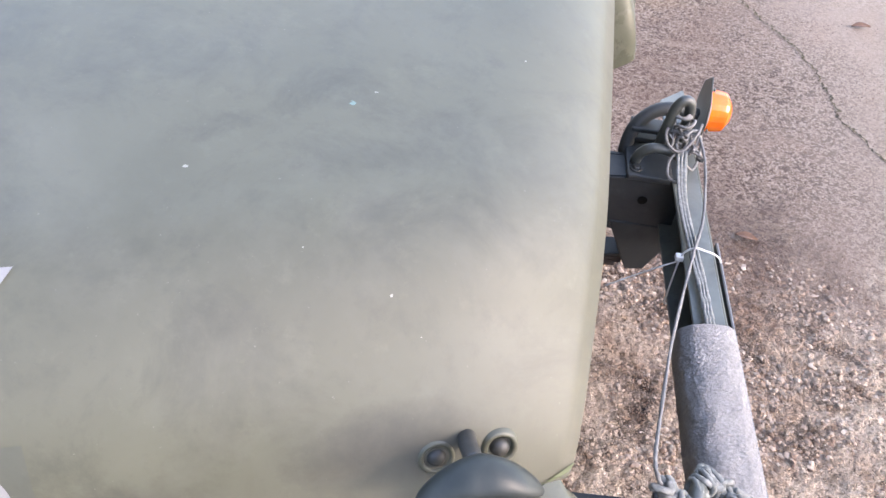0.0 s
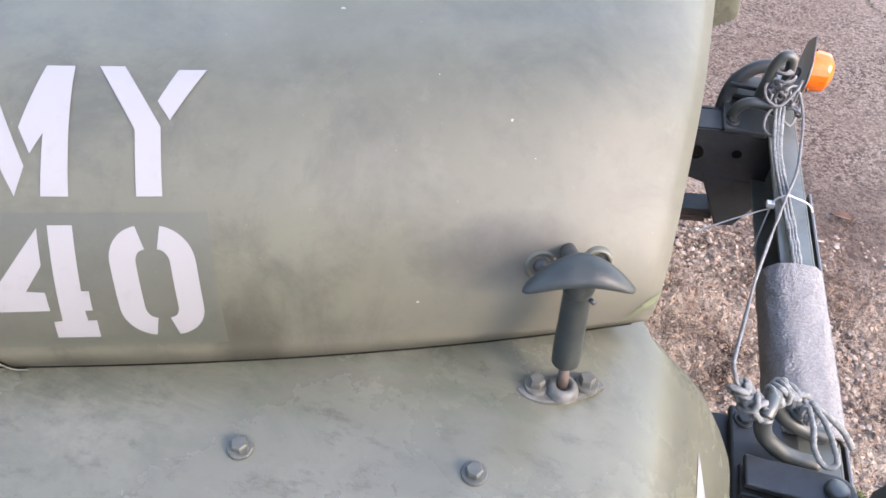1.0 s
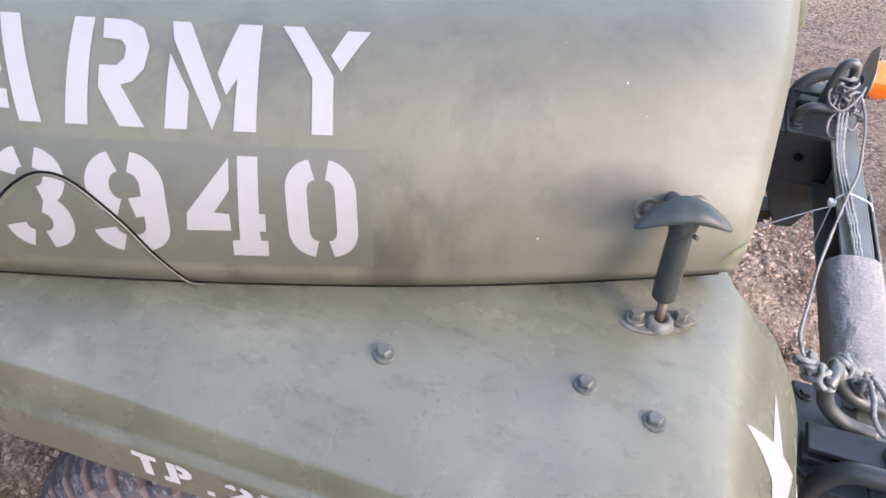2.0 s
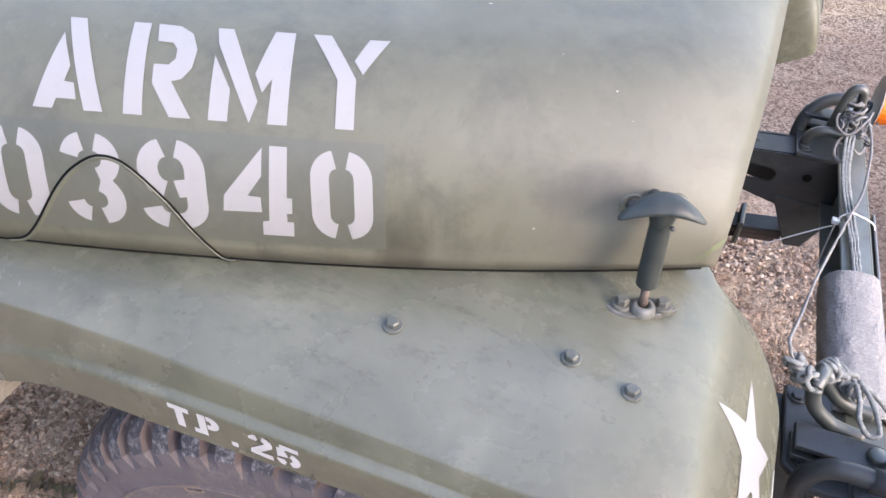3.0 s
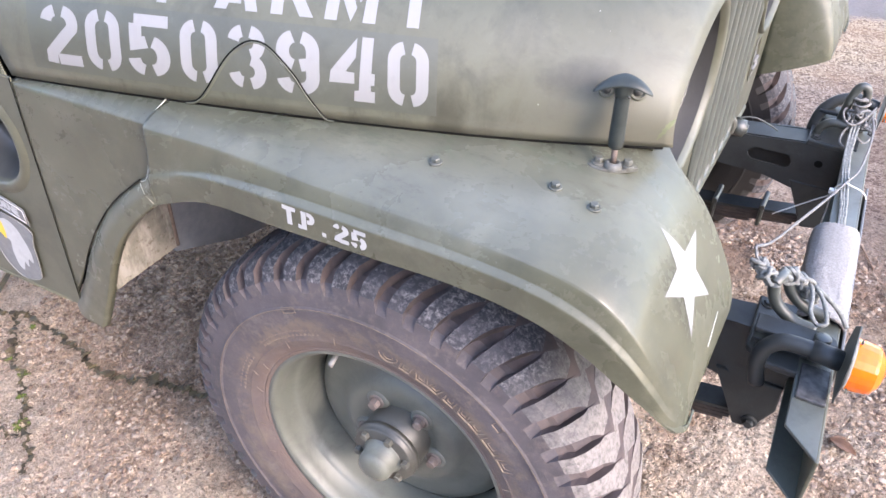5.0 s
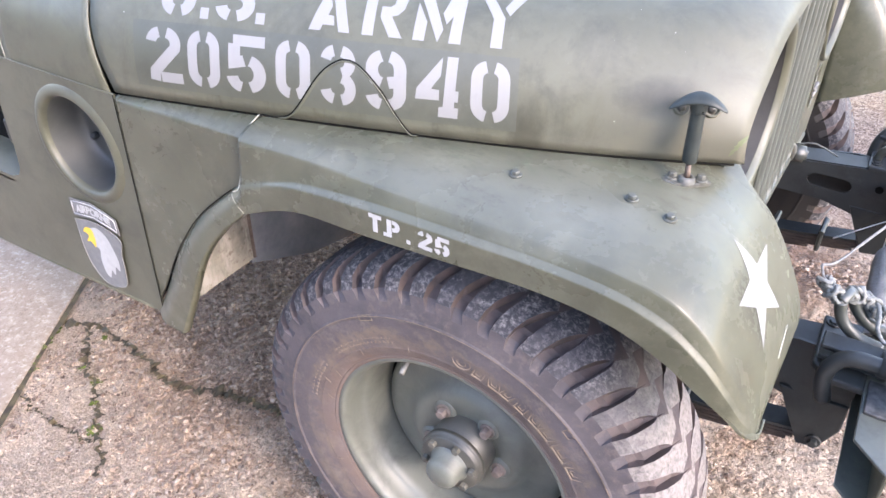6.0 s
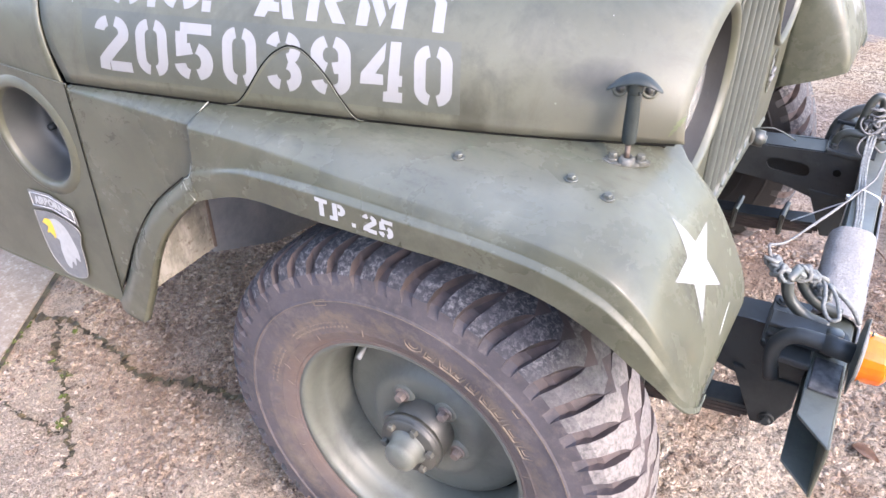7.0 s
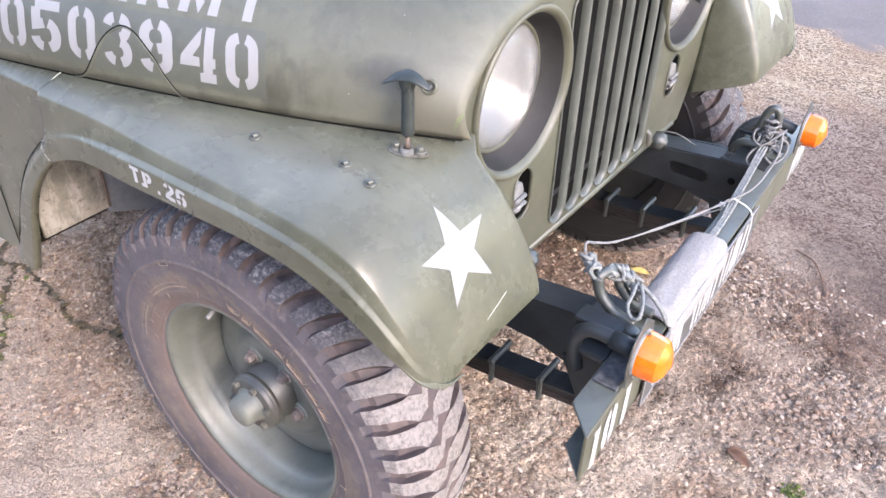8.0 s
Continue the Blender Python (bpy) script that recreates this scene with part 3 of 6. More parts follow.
def slot(cx, cy, w, h, n=6):
    """A long hole with round ends, upright when h > w."""
    r = min(w, h) / 2
    pts = []
    for i in range(4 * n):
        a = 2 * math.pi * (i + 0.5) / (4 * n)
        ox, oy = (0, (h / 2 - r) * (1 if math.sin(a) > 0 else -1)) if h > w else ((w / 2 - r) * (1 if math.cos(a) > 0 else -1), 0)
        pts.append((cx + ox + r * math.cos(a), cy + oy + r * math.sin(a)))
    return pts


# ---- ground ----
def ground_height(x, y):
    """Lumps of a few millimetres in the worn aggregate, dying away to the smoother concrete beyond."""
    worn = min(1.0, max(0.25, (1.25 - y - 0.35 * x) / 0.4))
    edge = min(1.0, max(0.0, min(x + 1.42, 1.35 - x, y + 1.08, 1.25 - y) / 0.15))
    h = 0.0050 * noise.noise(Vector((x * 14, y * 14, 1))) + 0.0062 * noise.noise(Vector((x * 48, y * 48, 2))) + 0.0068 * noise.noise(Vector((x * 92, y * 92, 3)))
    return worn * edge * (h - 0.002)


def build_ground():
    # one sheet: a fine grid where the surface is worn, wide cells out to the horizon
    def steps(a, b, fine):
        n = int(round((b - a) / fine))
        return [-400.0, -40.0, a - 6.0] + [a + (b - a) * i / n for i in range(n + 1)] + [b + 6.0, 40.0, 400.0]
    xs, ys = steps(-1.42, 1.35, 0.0056), steps(-1.08, 1.25, 0.0056)
    V = [(x, y, ground_height(x, y) if abs(x) < 3 and abs(y) < 3 else 0.0) for y in ys for x in xs]
    w = len(xs)
    F = [(j * w + i, j * w + i + 1, (j + 1) * w + i + 1, (j + 1) * w + i) for j in range(len(ys) - 1) for i in range(w - 1)]
    me = bpy.data.meshes.new("ground")
    me.from_pydata(V, [], F)
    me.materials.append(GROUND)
    me.polygons.foreach_set("use_smooth", [True] * len(F))
    ob = new("ground", me)
    tagged(ob, "weathered exposed-aggregate concrete with brown stains", "ground", kind="structure")
    # smoother slab behind the jeep's front door
    a, b = Vector((-1.339, -0.417)), Vector((-1.048, -0.886))
    d = (b - a).normalized()
    p, q = a - d * 8, b + d * 8
    away = Vector((d.y, -d.x))
    if away.x > 0:
        away = -away
    far = away * 8
    slab = prism([tuple(p), tuple(q), tuple(q + far), tuple(p + far)], "z", -0.05, 0.008)
    tagged(part("pavement", slab, SLAB, None, "", False, 0, 0.004), "pale brushed concrete slab with a mossy joint", "pavement", kind="structure")
    # dark joint along the slab
    joint = bmesh.new()
    rng = random.Random(4)
    rows = []
    for i in range(161):
        c = p + (q - p) * (i / 160) - away * 0.004
        w = 0.006 + 0.006 * rng.random()
        rows.append([joint.verts.new((*(c + away * 0.006), 0.0035)), joint.verts.new((*(c - away * w), 0.0035))])
    for r0, r1 in zip(rows, rows[1:]):
        joint.faces.new((r0[0], r0[1], r1[1], r1[0]))
    tagged(part("joint", joint, SOIL, None), "dark earth in the slab joint", "joint", kind="structure")


# Added wall out of view; it darkens what the near-side panels reflect.
WALL = plain("unseen_wall_dark", (0.10, 0.095, 0.085), (0.15, 0.14, 0.125), 3, 0.9, 0, 0.3, 0.01)
tagged(part("unseen_wall", block(-20.0, 20.0, -6.3, -6.0, -0.05, 3.0), WALL, None, "", False), "added unseen dark wall that dims reflections on the near side", "wall", kind="structure")
SOIL = plain("dark_joint_soil", (0.030, 0.022, 0.015), (0.105, 0.082, 0.040), 34, 0.95, 0, 0.5, 0.003)
build_ground()


def crack(points, width, seed, name="crack"):
    """A jagged dark crack lying in the ground's surface."""
    rng = random.Random(seed)
    bm = bmesh.new()
    n = (len(points) - 1) * 40
    rows, jig = [], Vector((0, 0))
    for i in range(n + 1):
        c = Vector(curve(points, i / n))
        c2 = Vector(curve(points, min(1, i / n + 0.01))) if i < n else c
        d = (c2 - c).normalized() if (c2 - c).length > 1e-6 else Vector((1, 0))
        jig = jig * 0.75 + Vector((rng.uniform(-1, 1), rng.uniform(-1, 1))) * 0.006
        side = Vector((-d.y, d.x)) * width * max(0.12, rng.uniform(0.2, 1.0) * (0.55 + 0.9 * noise.noise(Vector((i * 0.17, seed, 0)))))
        rows.append([bm.verts.new((*q, ground_height(*q) + 0.0030)) for q in (c + jig + side, c + jig, c + jig - side)])
    for a, b in zip(rows, rows[1:]):
        bm.faces.new((a[0], a[1], b[1], b[0]))
        bm.faces.new((a[1], a[2], b[2], b[1]))
    return tagged(part(name, bm, SOIL, None), "thin jagged crack in the concrete", "crack", kind="structure")


CRACKS = (
    ([(0.94, 2.25), (0.976, 2.195), (1.03, 2.06), (1.097, 1.925), (1.14, 1.80), (1.168, 1.681), (1.18, 1.55), (1.192, 1.441), (1.279, 1.262), (1.36, 1.08)], 0.009, 3),
    ([(-1.265, -0.565), (-1.241, -0.583), (-1.16, -0.547), (-1.037, -0.538), (-0.91, -0.560), (-0.794, -0.573), (-0.70, -0.535), (-0.607, -0.516), (-0.529, -0.513)], 0.022, 5),
    ([(-1.16, -0.547), (-1.10, -0.60), (-1.037, -0.653), (-0.925, -0.714), (-0.84, -0.78), (-0.747, -0.847)], 0.014, 8),
    ([(-1.15, -0.77), (-1.07, -0.796), (-1.009, -0.80), (-0.916, -0.801), (-0.837, -0.796)], 0.007, 12),
)
for line, wide, seed in CRACKS:
    crack(line, wide, seed)


def near_crack(x, y, k):
    """Whether a stone at this place would hide a crack; a few are let in."""
    if k > 0.86:
        return False
    for line, wide, _ in CRACKS[1:]:
        for (ax, ay), (bx, by) in zip(line, line[1:]):
            dx, dy = bx - ax, by - ay
            t = min(1.0, max(0.0, ((x - ax) * dx + (y - ay) * dy) / (dx * dx + dy * dy)))
            if (x - ax - t * dx) ** 2 + (y - ay - t * dy) ** 2 < wide * wide * 0.8:
                return True
    return False


# ---- the jeep ----
jeep = empty("military_jeep", "olive drab military jeep with white stencilled markings", "jeep")


def build_hood():
    def fn(u, v):
        x = HOOD_REAR + (HOOD_FRONT - HOOD_REAR) * u ** 0.9
        g = hood_girth(x)
        s = v * 2 * g
        x -= 0.33 * min(s, 2 * g - s, 0.16) * (1 - u ** 0.9)          # the rear edge leans back
        g = hood_girth(x)
        s = v * 2 * g
        if s <= g:
            return hood_pt(x, s)
        p = hood_pt(x, 2 * g - s)
        return Vector((p.x, -p.y, p.z))
    hood = part("hood", sheet(fn, 70, 110), OLIVE_HOOD, jeep, "dented olive hood with worn paint, painted lighter on its sunward front", True, 0.003)
    # repainted rectangle behind the number
    def fresh(u, v):
        return hood_text(-0.478 + 0.512 * u, 0.019 + 0.089 * v, 0.0004)
    part("repainted_patch", sheet(fresh, 40, 8), OLIVE_FRESH, hood, "darker repainted rectangle")
    # filled notch in the lower edge with its open seam
    rim = [(-0.262, 0.0), (-0.247, 0.004), (-0.232, 0.020), (-0.206, 0.058), (-0.188, 0.076), (-0.170, 0.084), (-0.150, 0.078), (-0.124, 0.052), (-0.106, 0.024), (-0.090, 0.002), (-0.080, 0.0)]
    rows = []
    seam = bmesh.new()
    lip = bmesh.new()
    lrows = []
    for i in range(81):
        a, s = curve(rim, i / 80)
        a2, s2 = curve(rim, min(1, i / 80 + 0.01))
        a0, s0 = curve(rim, max(0, i / 80 - 0.01))
        d = Vector((a2 - a0, s2 - s0)).normalized()
        k = Vector((-d.y, d.x))
        w = 0.0010
        rows.append([seam.verts.new(hood_text(a + k.x * w, s + k.y * w, 0.0012)), seam.verts.new(hood_text(a - k.x * w, s - k.y * w, 0.0012))])
        lrows.append([lip.verts.new(hood_text(a + k.x * q, s + k.y * q, h)) for q, h in ((-0.0008, 0.0006), (-0.0012, 0.0016), (-0.0020, 0.0017), (-0.0038, 0.0003))])
    for a, b in zip(rows, rows[1:]):
        seam.faces.new((a[0], a[1], b[1], b[0]))
    for a, b in zip(lrows, lrows[1:]):
        for j in range(3):
            lip.faces.new((a[j], a[j + 1], b[j + 1], b[j]))
    part("seam", seam, BLACK, hood)
    part("seam_edge", lip, OLIVE, hood)
    return hood


# ---- stencil lettering ----
def ribbon(path, width):
    """Left and right edge points of a broad stroke along a flat path."""
    pts = [Vector(p) for p in path]
    out = []
    for i, p in enumerate(pts):
        a = (p - pts[i - 1]).normalized() if i else (pts[1] - p).normalized()
        b = (pts[i + 1] - p).normalized() if i < len(pts) - 1 else a
        na, nb = Vector((-a.y, a.x)), Vector((-b.y, b.x))
        m = (na + nb).normalized()
        k = width / 2 / max(0.5, m.dot(na))
        out.append((p + m * k, p - m * k))
    return out


def arc(cx, cy, rx, ry, a0, a1, n=10):
    return [(cx + rx * math.cos(radians(a0 + (a1 - a0) * i / n)), cy + ry * math.sin(radians(a0 + (a1 - a0) * i / n))) for i in range(n + 1)]


W = 0.19    # stroke width; glyphs stand in a box 0.64 wide and 1 high
OVAL_L = arc(0.27, 0.70, 0.17, 0.20, 96, 180, 8) + arc(0.27, 0.30, 0.17, 0.20, 180, 264, 8)
OVAL_R = arc(0.37, 0.30, 0.17, 0.20, -84, 0, 8) + arc(0.37, 0.70, 0.17, 0.20, 0, 84, 8)
GLYPHS = {
    "0": [OVAL_L, OVAL_R],
    "2": [arc(0.27, 0.72, 0.17, 0.18, 175, 100, 8), arc(0.36, 0.70, 0.18, 0.20, 84, -20, 8) + [(0.14, 0.20), (0.12, 0.02)], [(0.24, 0.10), (0.64, 0.10)]],
    "3": [arc(0.26, 0.72, 0.16, 0.18, 170, 98, 6), arc(0.36, 0.72, 0.17, 0.18, 84, -80, 12), arc(0.36, 0.28, 0.18, 0.19, 80, -84, 12), arc(0.26, 0.28, 0.16, 0.18, 190, 262, 6)],
    "5": [[(0.62, 0.90), (0.12, 0.90)], [(0.14, 0.84), (0.14, 0.52), (0.30, 0.56)], arc(0.36, 0.34, 0.18, 0.23, 80, -84, 12), arc(0.26, 0.30, 0.16, 0.20, 185, 262, 6)],
    "9": [arc(0.28, 0.68, 0.17, 0.22, 100, 262, 12), arc(0.36, 0.68, 0.18, 0.22, 84, 0, 8) + arc(0.36, 0.30, 0.18, 0.20, 0, -84, 8), arc(0.27, 0.28, 0.16, 0.18, 190, 262, 6), [(0.36, 0.47), (0.50, 0.50)]],
    "1": [[(0.30, 1.0), (0.30, 0.0)], [(0.14, 0.86), (0.24, 0.90)], [(0.14, 0.06), (0.46, 0.06)]],
    "U": [[(0.12, 1.0)] + arc(0.27, 0.30, 0.15, 0.20, 180, 262, 8), arc(0.37, 0.30, 0.15, 0.20, -82, 0, 8) + [(0.52, 1.0)]],
    "S": [arc(0.30, 0.72, 0.19, 0.18, 90, 250, 10) + arc(0.24, 0.50, 0.1, 0.04, 90, 0, 2), arc(0.36, 0.72, 0.16, 0.18, 84, 15, 6), arc(0.36, 0.29, 0.19, 0.19, 100, -84, 12), arc(0.27, 0.28, 0.16, 0.18, 190, 262, 6)],
    "T": [[(0.02, 0.90), (0.62, 0.90)], [(0.32, 0.80), (0.32, 0.0)]],
    "P": [[(0.14, 1.0), (0.14, 0.0)], [(0.28, 0.90)] + arc(0.36, 0.69, 0.16, 0.21, 90, -90, 10) + [(0.28, 0.48)]],
    ".": [[(0.06, 0.09), (0.24, 0.09)]],
}


def glyph(ch, place, width=W, steps=3):
    """Mesh of one stencilled character; place maps its box to the surface."""
    bm = bmesh.new()
    for stroke in GLYPHS[ch]:
        dense = []
        for a, b in zip(stroke, stroke[1:]):
            n = max(1, int(math.hypot(b[0] - a[0], b[1] - a[1]) / 0.12))
            dense += [(a[0] + (b[0] - a[0]) * i / n, a[1] + (b[1] - a[1]) * i / n) for i in range(n)]
        dense.append(stroke[-1])
        rows = []
        for left, right in ribbon(dense, width):
            rows.append([bm.verts.new(place(*(left + (right - left) * j / steps))) for j in range(steps + 1)])
        for a, b in zip(rows, rows[1:]):
            for j in range(steps):
                bm.faces.new((a[j], a[j + 1], b[j + 1], b[j]))
    return bm


# letters drawn as cut stencil pieces in a box one high
CUT = {
    "A": [[(0.25, 0.80), (0.34, 0.43), (0.29, 0.27), (0.38, 0.26), (0.40, 0.10), (0.22, 0.10), (0.18, 0.0), (0.0, 0.0)], [(0.27, 1.0), (0.43, 1.0), (0.64, 0.0), (0.47, 0.0)]],
    "R": [[(0.05, 1.0), (0.21, 1.0), (0.17, 0.0), (0.0, 0.0)],
          [(0.28, 1.0), (0.48, 0.99), (0.60, 0.90), (0.65, 0.71), (0.61, 0.50), (0.52, 0.38), (0.43, 0.35), (0.60, 0.0), (0.41, 0.0), (0.26, 0.32), (0.27, 0.52), (0.40, 0.52), (0.46, 0.59), (0.47, 0.70), (0.43, 0.77), (0.29, 0.78)]],
    "M": [[(0.06, 0.66), (0.20, 0.31), (0.17, 0.0), (0.0, 0.0)], [(0.07, 1.0), (0.21, 1.0), (0.44, 0.21), (0.36, 0.0), (0.085, 0.80)],
          [(0.59, 1.0), (0.77, 1.0), (0.69, 0.0), (0.52, 0.0), (0.57, 0.45), (0.48, 0.30), (0.42, 0.49)]],
    "Y": [[(0.0, 1.0), (0.16, 1.0), (0.37, 0.50), (0.34, 0.0), (0.18, 0.0), (0.21, 0.48)], [(0.50, 0.97), (0.68, 0.97), (0.43, 0.55), (0.36, 0.70)]],
    "4": [[(0.40, 0.98), (0.38, 0.68), (0.24, 0.46), (0.36, 0.45), (0.36, 0.28), (0.0, 0.27), (0.02, 0.45)],
          [(0.47, 1.0), (0.63, 1.0), (0.60, 0.46), (0.65, 0.46), (0.64, 0.28), (0.59, 0.28), (0.59, 0.18), (0.65, 0.18), (0.64, 0.0), (0.35, 0.0), (0.36, 0.17), (0.42, 0.18)]],
}


def cut_glyph(ch, place):
    bm = bmesh.new()
    for outline in CUT[ch]:
        vs = [bm.verts.new((p, q, 0)) for p, q in outline]
        es = [bm.edges.new((vs[i], vs[(i + 1) % len(vs)])) for i in range(len(vs))]
        bmesh.ops.triangle_fill(bm, use_beauty=True, use_dissolve=False, edges=es)
    bmesh.ops.subdivide_edges(bm, edges=bm.edges[:], cuts=5, use_grid_fill=True)
    for v in bm.verts:
        v.co = place(v.co.x, v.co.y)
    return bm


hood = build_hood()
DIGIT, DIGIT_S = 0.0735, 0.0275
for ch, left, wide in (("2", -0.456, 0.089), ("0", -0.389, 0.077), ("5", -0.331, 0.090), ("0", -0.2605, 0.0735), ("3", -0.201, 0.072), ("9", -0.1445, 0.080), ("4", -0.083, 0.078), ("0", -0.019, 0.0695)):
    make = cut_glyph if ch == "4" else glyph
    part("stencil_digit", make(ch, lambda p, q: hood_text(left + p * wide, DIGIT_S + DIGIT * q, 0.0008)), WHITE, hood)
LETTER_S, LETTER = 0.117, 0.0795
for ch, left, wide in (("U", -0.437, 0.092), (".", -0.376, 0.07), ("S", -0.352, 0.090), (".", -0.295, 0.07), ("A", -0.2185, 0.082), ("R", -0.151, 0.082), ("M", -0.0895, 0.081), ("Y", -0.0145, 0.081)):
    make = cut_glyph if ch in CUT else glyph
    part("stencil_letter", make(ch, lambda p, q: hood_text(left + p * wide, LETTER_S + LETTER * q, 0.0008)), WHITE, hood)

# front fenders: inner top line, outer lip line (x, z) and the two y lines
TOP_LINE = [(-0.290, 0.8762), (-0.2, 0.8779), (-0.085, 0.8776), (0.03, 0.8745), (0.14, 0.8707), (0.225, 0.867), (0.283, 0.854), (0.322, 0.823), (0.352, 0.776), (0.379, 0.719), (0.392, 0.680), (0.396, 0.652)]
LIP_LINE = [(-0.290, 0.752), (-0.2, 0.785), (-0.085, 0.788), (0.03, 0.793), (0.14, 0.797), (0.225, 0.789), (0.285, 0.765), (0.327, 0.735), (0.360, 0.708), (0.386, 0.676), (0.398, 0.655), (0.398, 0.645)]
IN_OUT = [(-0.703, -0.757), (-0.672, -0.754), (-0.625, -0.752), (-0.572, -0.751), (-0.530, -0.750), (-0.485, -0.749), (-0.462, -0.745), (-0.448, -0.739), (-0.437, -0.731), (-0.428, -0.716), (-0.423, -0.690), (-0.420, -0.655)]
# distance in from the outer line, and share of the drop from top to lip
LIP_PROFILE = [(0.012, 1.0), (0.001, 1.0), (0.0, 0.97), (0.0, 0.78), (0.0, 0.61), (0.0004, 0.565), (0.0022, 0.537), (0.0052, 0.500), (0.0072, 0.472), (0.0084, 0.440), (0.0114, 0.370), (0.0142, 0.305), (0.0162, 0.268), (0.0195, 0.238), (0.032, 0.180), (0.056, 0.110), (0.088, 0.042), (0.128, 0.0)]
# the same at the rear seam, where a tall flat face stands over the flange
LIP_REAR = [(0.012, 1.0), (0.001, 1.0), (0.0, 0.97), (0.0, 0.85), (0.0, 0.74), (0.0005, 0.69), (0.0024, 0.660), (0.0056, 0.630), (0.0076, 0.600), (0.0088, 0.560), (0.0120, 0.450), (0.0148, 0.30), (0.0170, 0.170), (0.0212, 0.120), (0.034, 0.075), (0.056, 0.036), (0.083, 0.012), (0.115, 0.0)]


def fender_pt(u, v):
    tx, tz = curve(TOP_LINE, u)
    lx, lz = curve(LIP_LINE, u)
    yin, yout = curve(IN_OUT, u)
    front = max(0.0, tx - 0.262)
    turn = 0.035 * min(1.0, front / 0.05)          # rounded corner towards the grille
    yin += 0.03 * max(0.0, 1 - front / 0.03) - turn
    squeeze = min(1.0, abs(yout - yin) / 0.15)
    if v < 0.70:
        low = max(0.0, min(1.0, (-0.05 - tx) / 0.24)) ** 1.3
        d, f = (a + (b - a) * low for a, b in zip(curve(LIP_PROFILE, v / 0.70), curve(LIP_REAR, v / 0.70)))
        y = yout + d * squeeze * (1 - 0.28 * max(0.0, min(1.0, (tx - 0.12) / 0.18)) * (1 - f))
    elif v < 0.86:
        k = (v - 0.70) / 0.16
        low = max(0.0, min(1.0, (-0.05 - tx) / 0.24)) ** 1.3
        d = (0.128 - 0.013 * low) * squeeze * (1 - 0.28 * max(0.0, min(1.0, (tx - 0.12) / 0.18)))
        y, f = yout + d + (yin - yout - d) * k, 0.0
    else:
        a = (v - 0.86) / 0.14 * math.pi / 2
        return Vector((tx - front * (1 - math.cos(a)), yin + turn * math.sin(a), tz - 0.055 * (1 - math.cos(a)) * min(1.0, front / 0.1)))
    return Vector((tx + (lx - tx) * f, y, tz + (lz - tz) * f))


REAR_SEAM = [(-0.2930, 0.801), (-0.318, 0.775), (-0.384, 0.717), (-0.432, 0.660), (-0.471, 0.602), (-0.515, 0.520), (-0.552, 0.462)]
REAR_LIP = [(-0.2835, 0.760), (-0.292, 0.748), (-0.326, 0.716), (-0.369, 0.664), (-0.402, 0.605), (-0.432, 0.535), (-0.468, 0.458)]


def rear_band_pt(u, v):
    sx, sz = curve(REAR_SEAM, u)
    lx, lz = curve(REAR_LIP, u)
    rise = 0.0145 * max(0.0, 1 - u / 0.17) ** 1.5
    y = -0.744 + rise - (0.0135 + rise + 0.0065 * max(0.0, min(1.0, (u - 0.1) * 3))) * math.sin(min(1.0, v * 1.8) * math.pi / 2) + (0.012 if v >= 0.999 else 0.0)
    return Vector((sx + (lx - sx) * min(1.0, v * 1.02), y, sz + (lz - sz) * min(1.0, v * 1.02)))


def mirrored(bm):
    for v in bm.verts:
        v.co.y = -v.co.y
    return bm


def build_fender(side):
    flip = (lambda b: b) if side < 0 else mirrored
    f = part("fender", flip(sheet(fender_pt, 132, 120)), OLIVE_FENDER, jeep, "round-shouldered olive front fender", True, 0.003)
    part("rear_flange", flip(sheet(rear_band_pt, 48, 18)), OLIVE_FENDER, f, "", True, 0.003)
    return f


fender = build_fender(-1)
fender_far = build_fender(1)

from mathutils.bvhtree import BVHTree


def surface_of(fn, nu, nv):
    bm = sheet(fn, nu, nv)
    bm.normal_update()
    tree = BVHTree.FromBMesh(bm)
    bm.free()
    return tree


FENDER_SKIN = surface_of(fender_pt, 132, 120)


def onto(tree, start, way, lift):
    hit, normal, _, _ = tree.ray_cast(Vector(start), Vector(way).normalized())
    if hit is None:
        return Vector(start)
    if normal.dot(Vector(way)) > 0:
        normal = -normal
    return hit + normal * lift


def star(flip):
    """The five-pointed star on the front of a fender, one point down."""
    c, n = Vector((0.348, -0.589, 0.781)), Vector((0.875, -0.02, 0.484)).normalized()
    down = Vector((0.022, -0.036, -0.051))
    down = (down - n * down.dot(n)).normalized()
    side = n.cross(down)
    tips = []
    for i in range(10):
        a = math.pi * i / 5
        r = 0.068 if i % 2 == 0 else 0.0275
        tips.append(c + (down * math.cos(a) + side * math.sin(a)) * r)
    bm = bmesh.new()
    k = 7
    for i in range(10):
        p, q = tips[i], tips[(i + 1) % 10]
        grid = {}
        for a in range(k + 1):
            for b in range(k + 1 - a):
                w = c + (p - c) * (a / k) + (q - c) * (b / k)
                h = onto(FENDER_SKIN, w + n * 0.2, -n, 0.0005)
                grid[a, b] = bm.verts.new((h.x, h.y if flip < 0 else -h.y, h.z))
        for a in range(k):
            for b in range(k - a):
                bm.faces.new((grid[a, b], grid[a + 1, b], grid[a, b + 1]))
                if a + b < k - 1:
                    bm.faces.new((grid[a + 1, b], grid[a + 1, b + 1], grid[a, b + 1]))
    bmesh.ops.remove_doubles(bm, verts=bm.verts, dist=0.00005)
    return bm


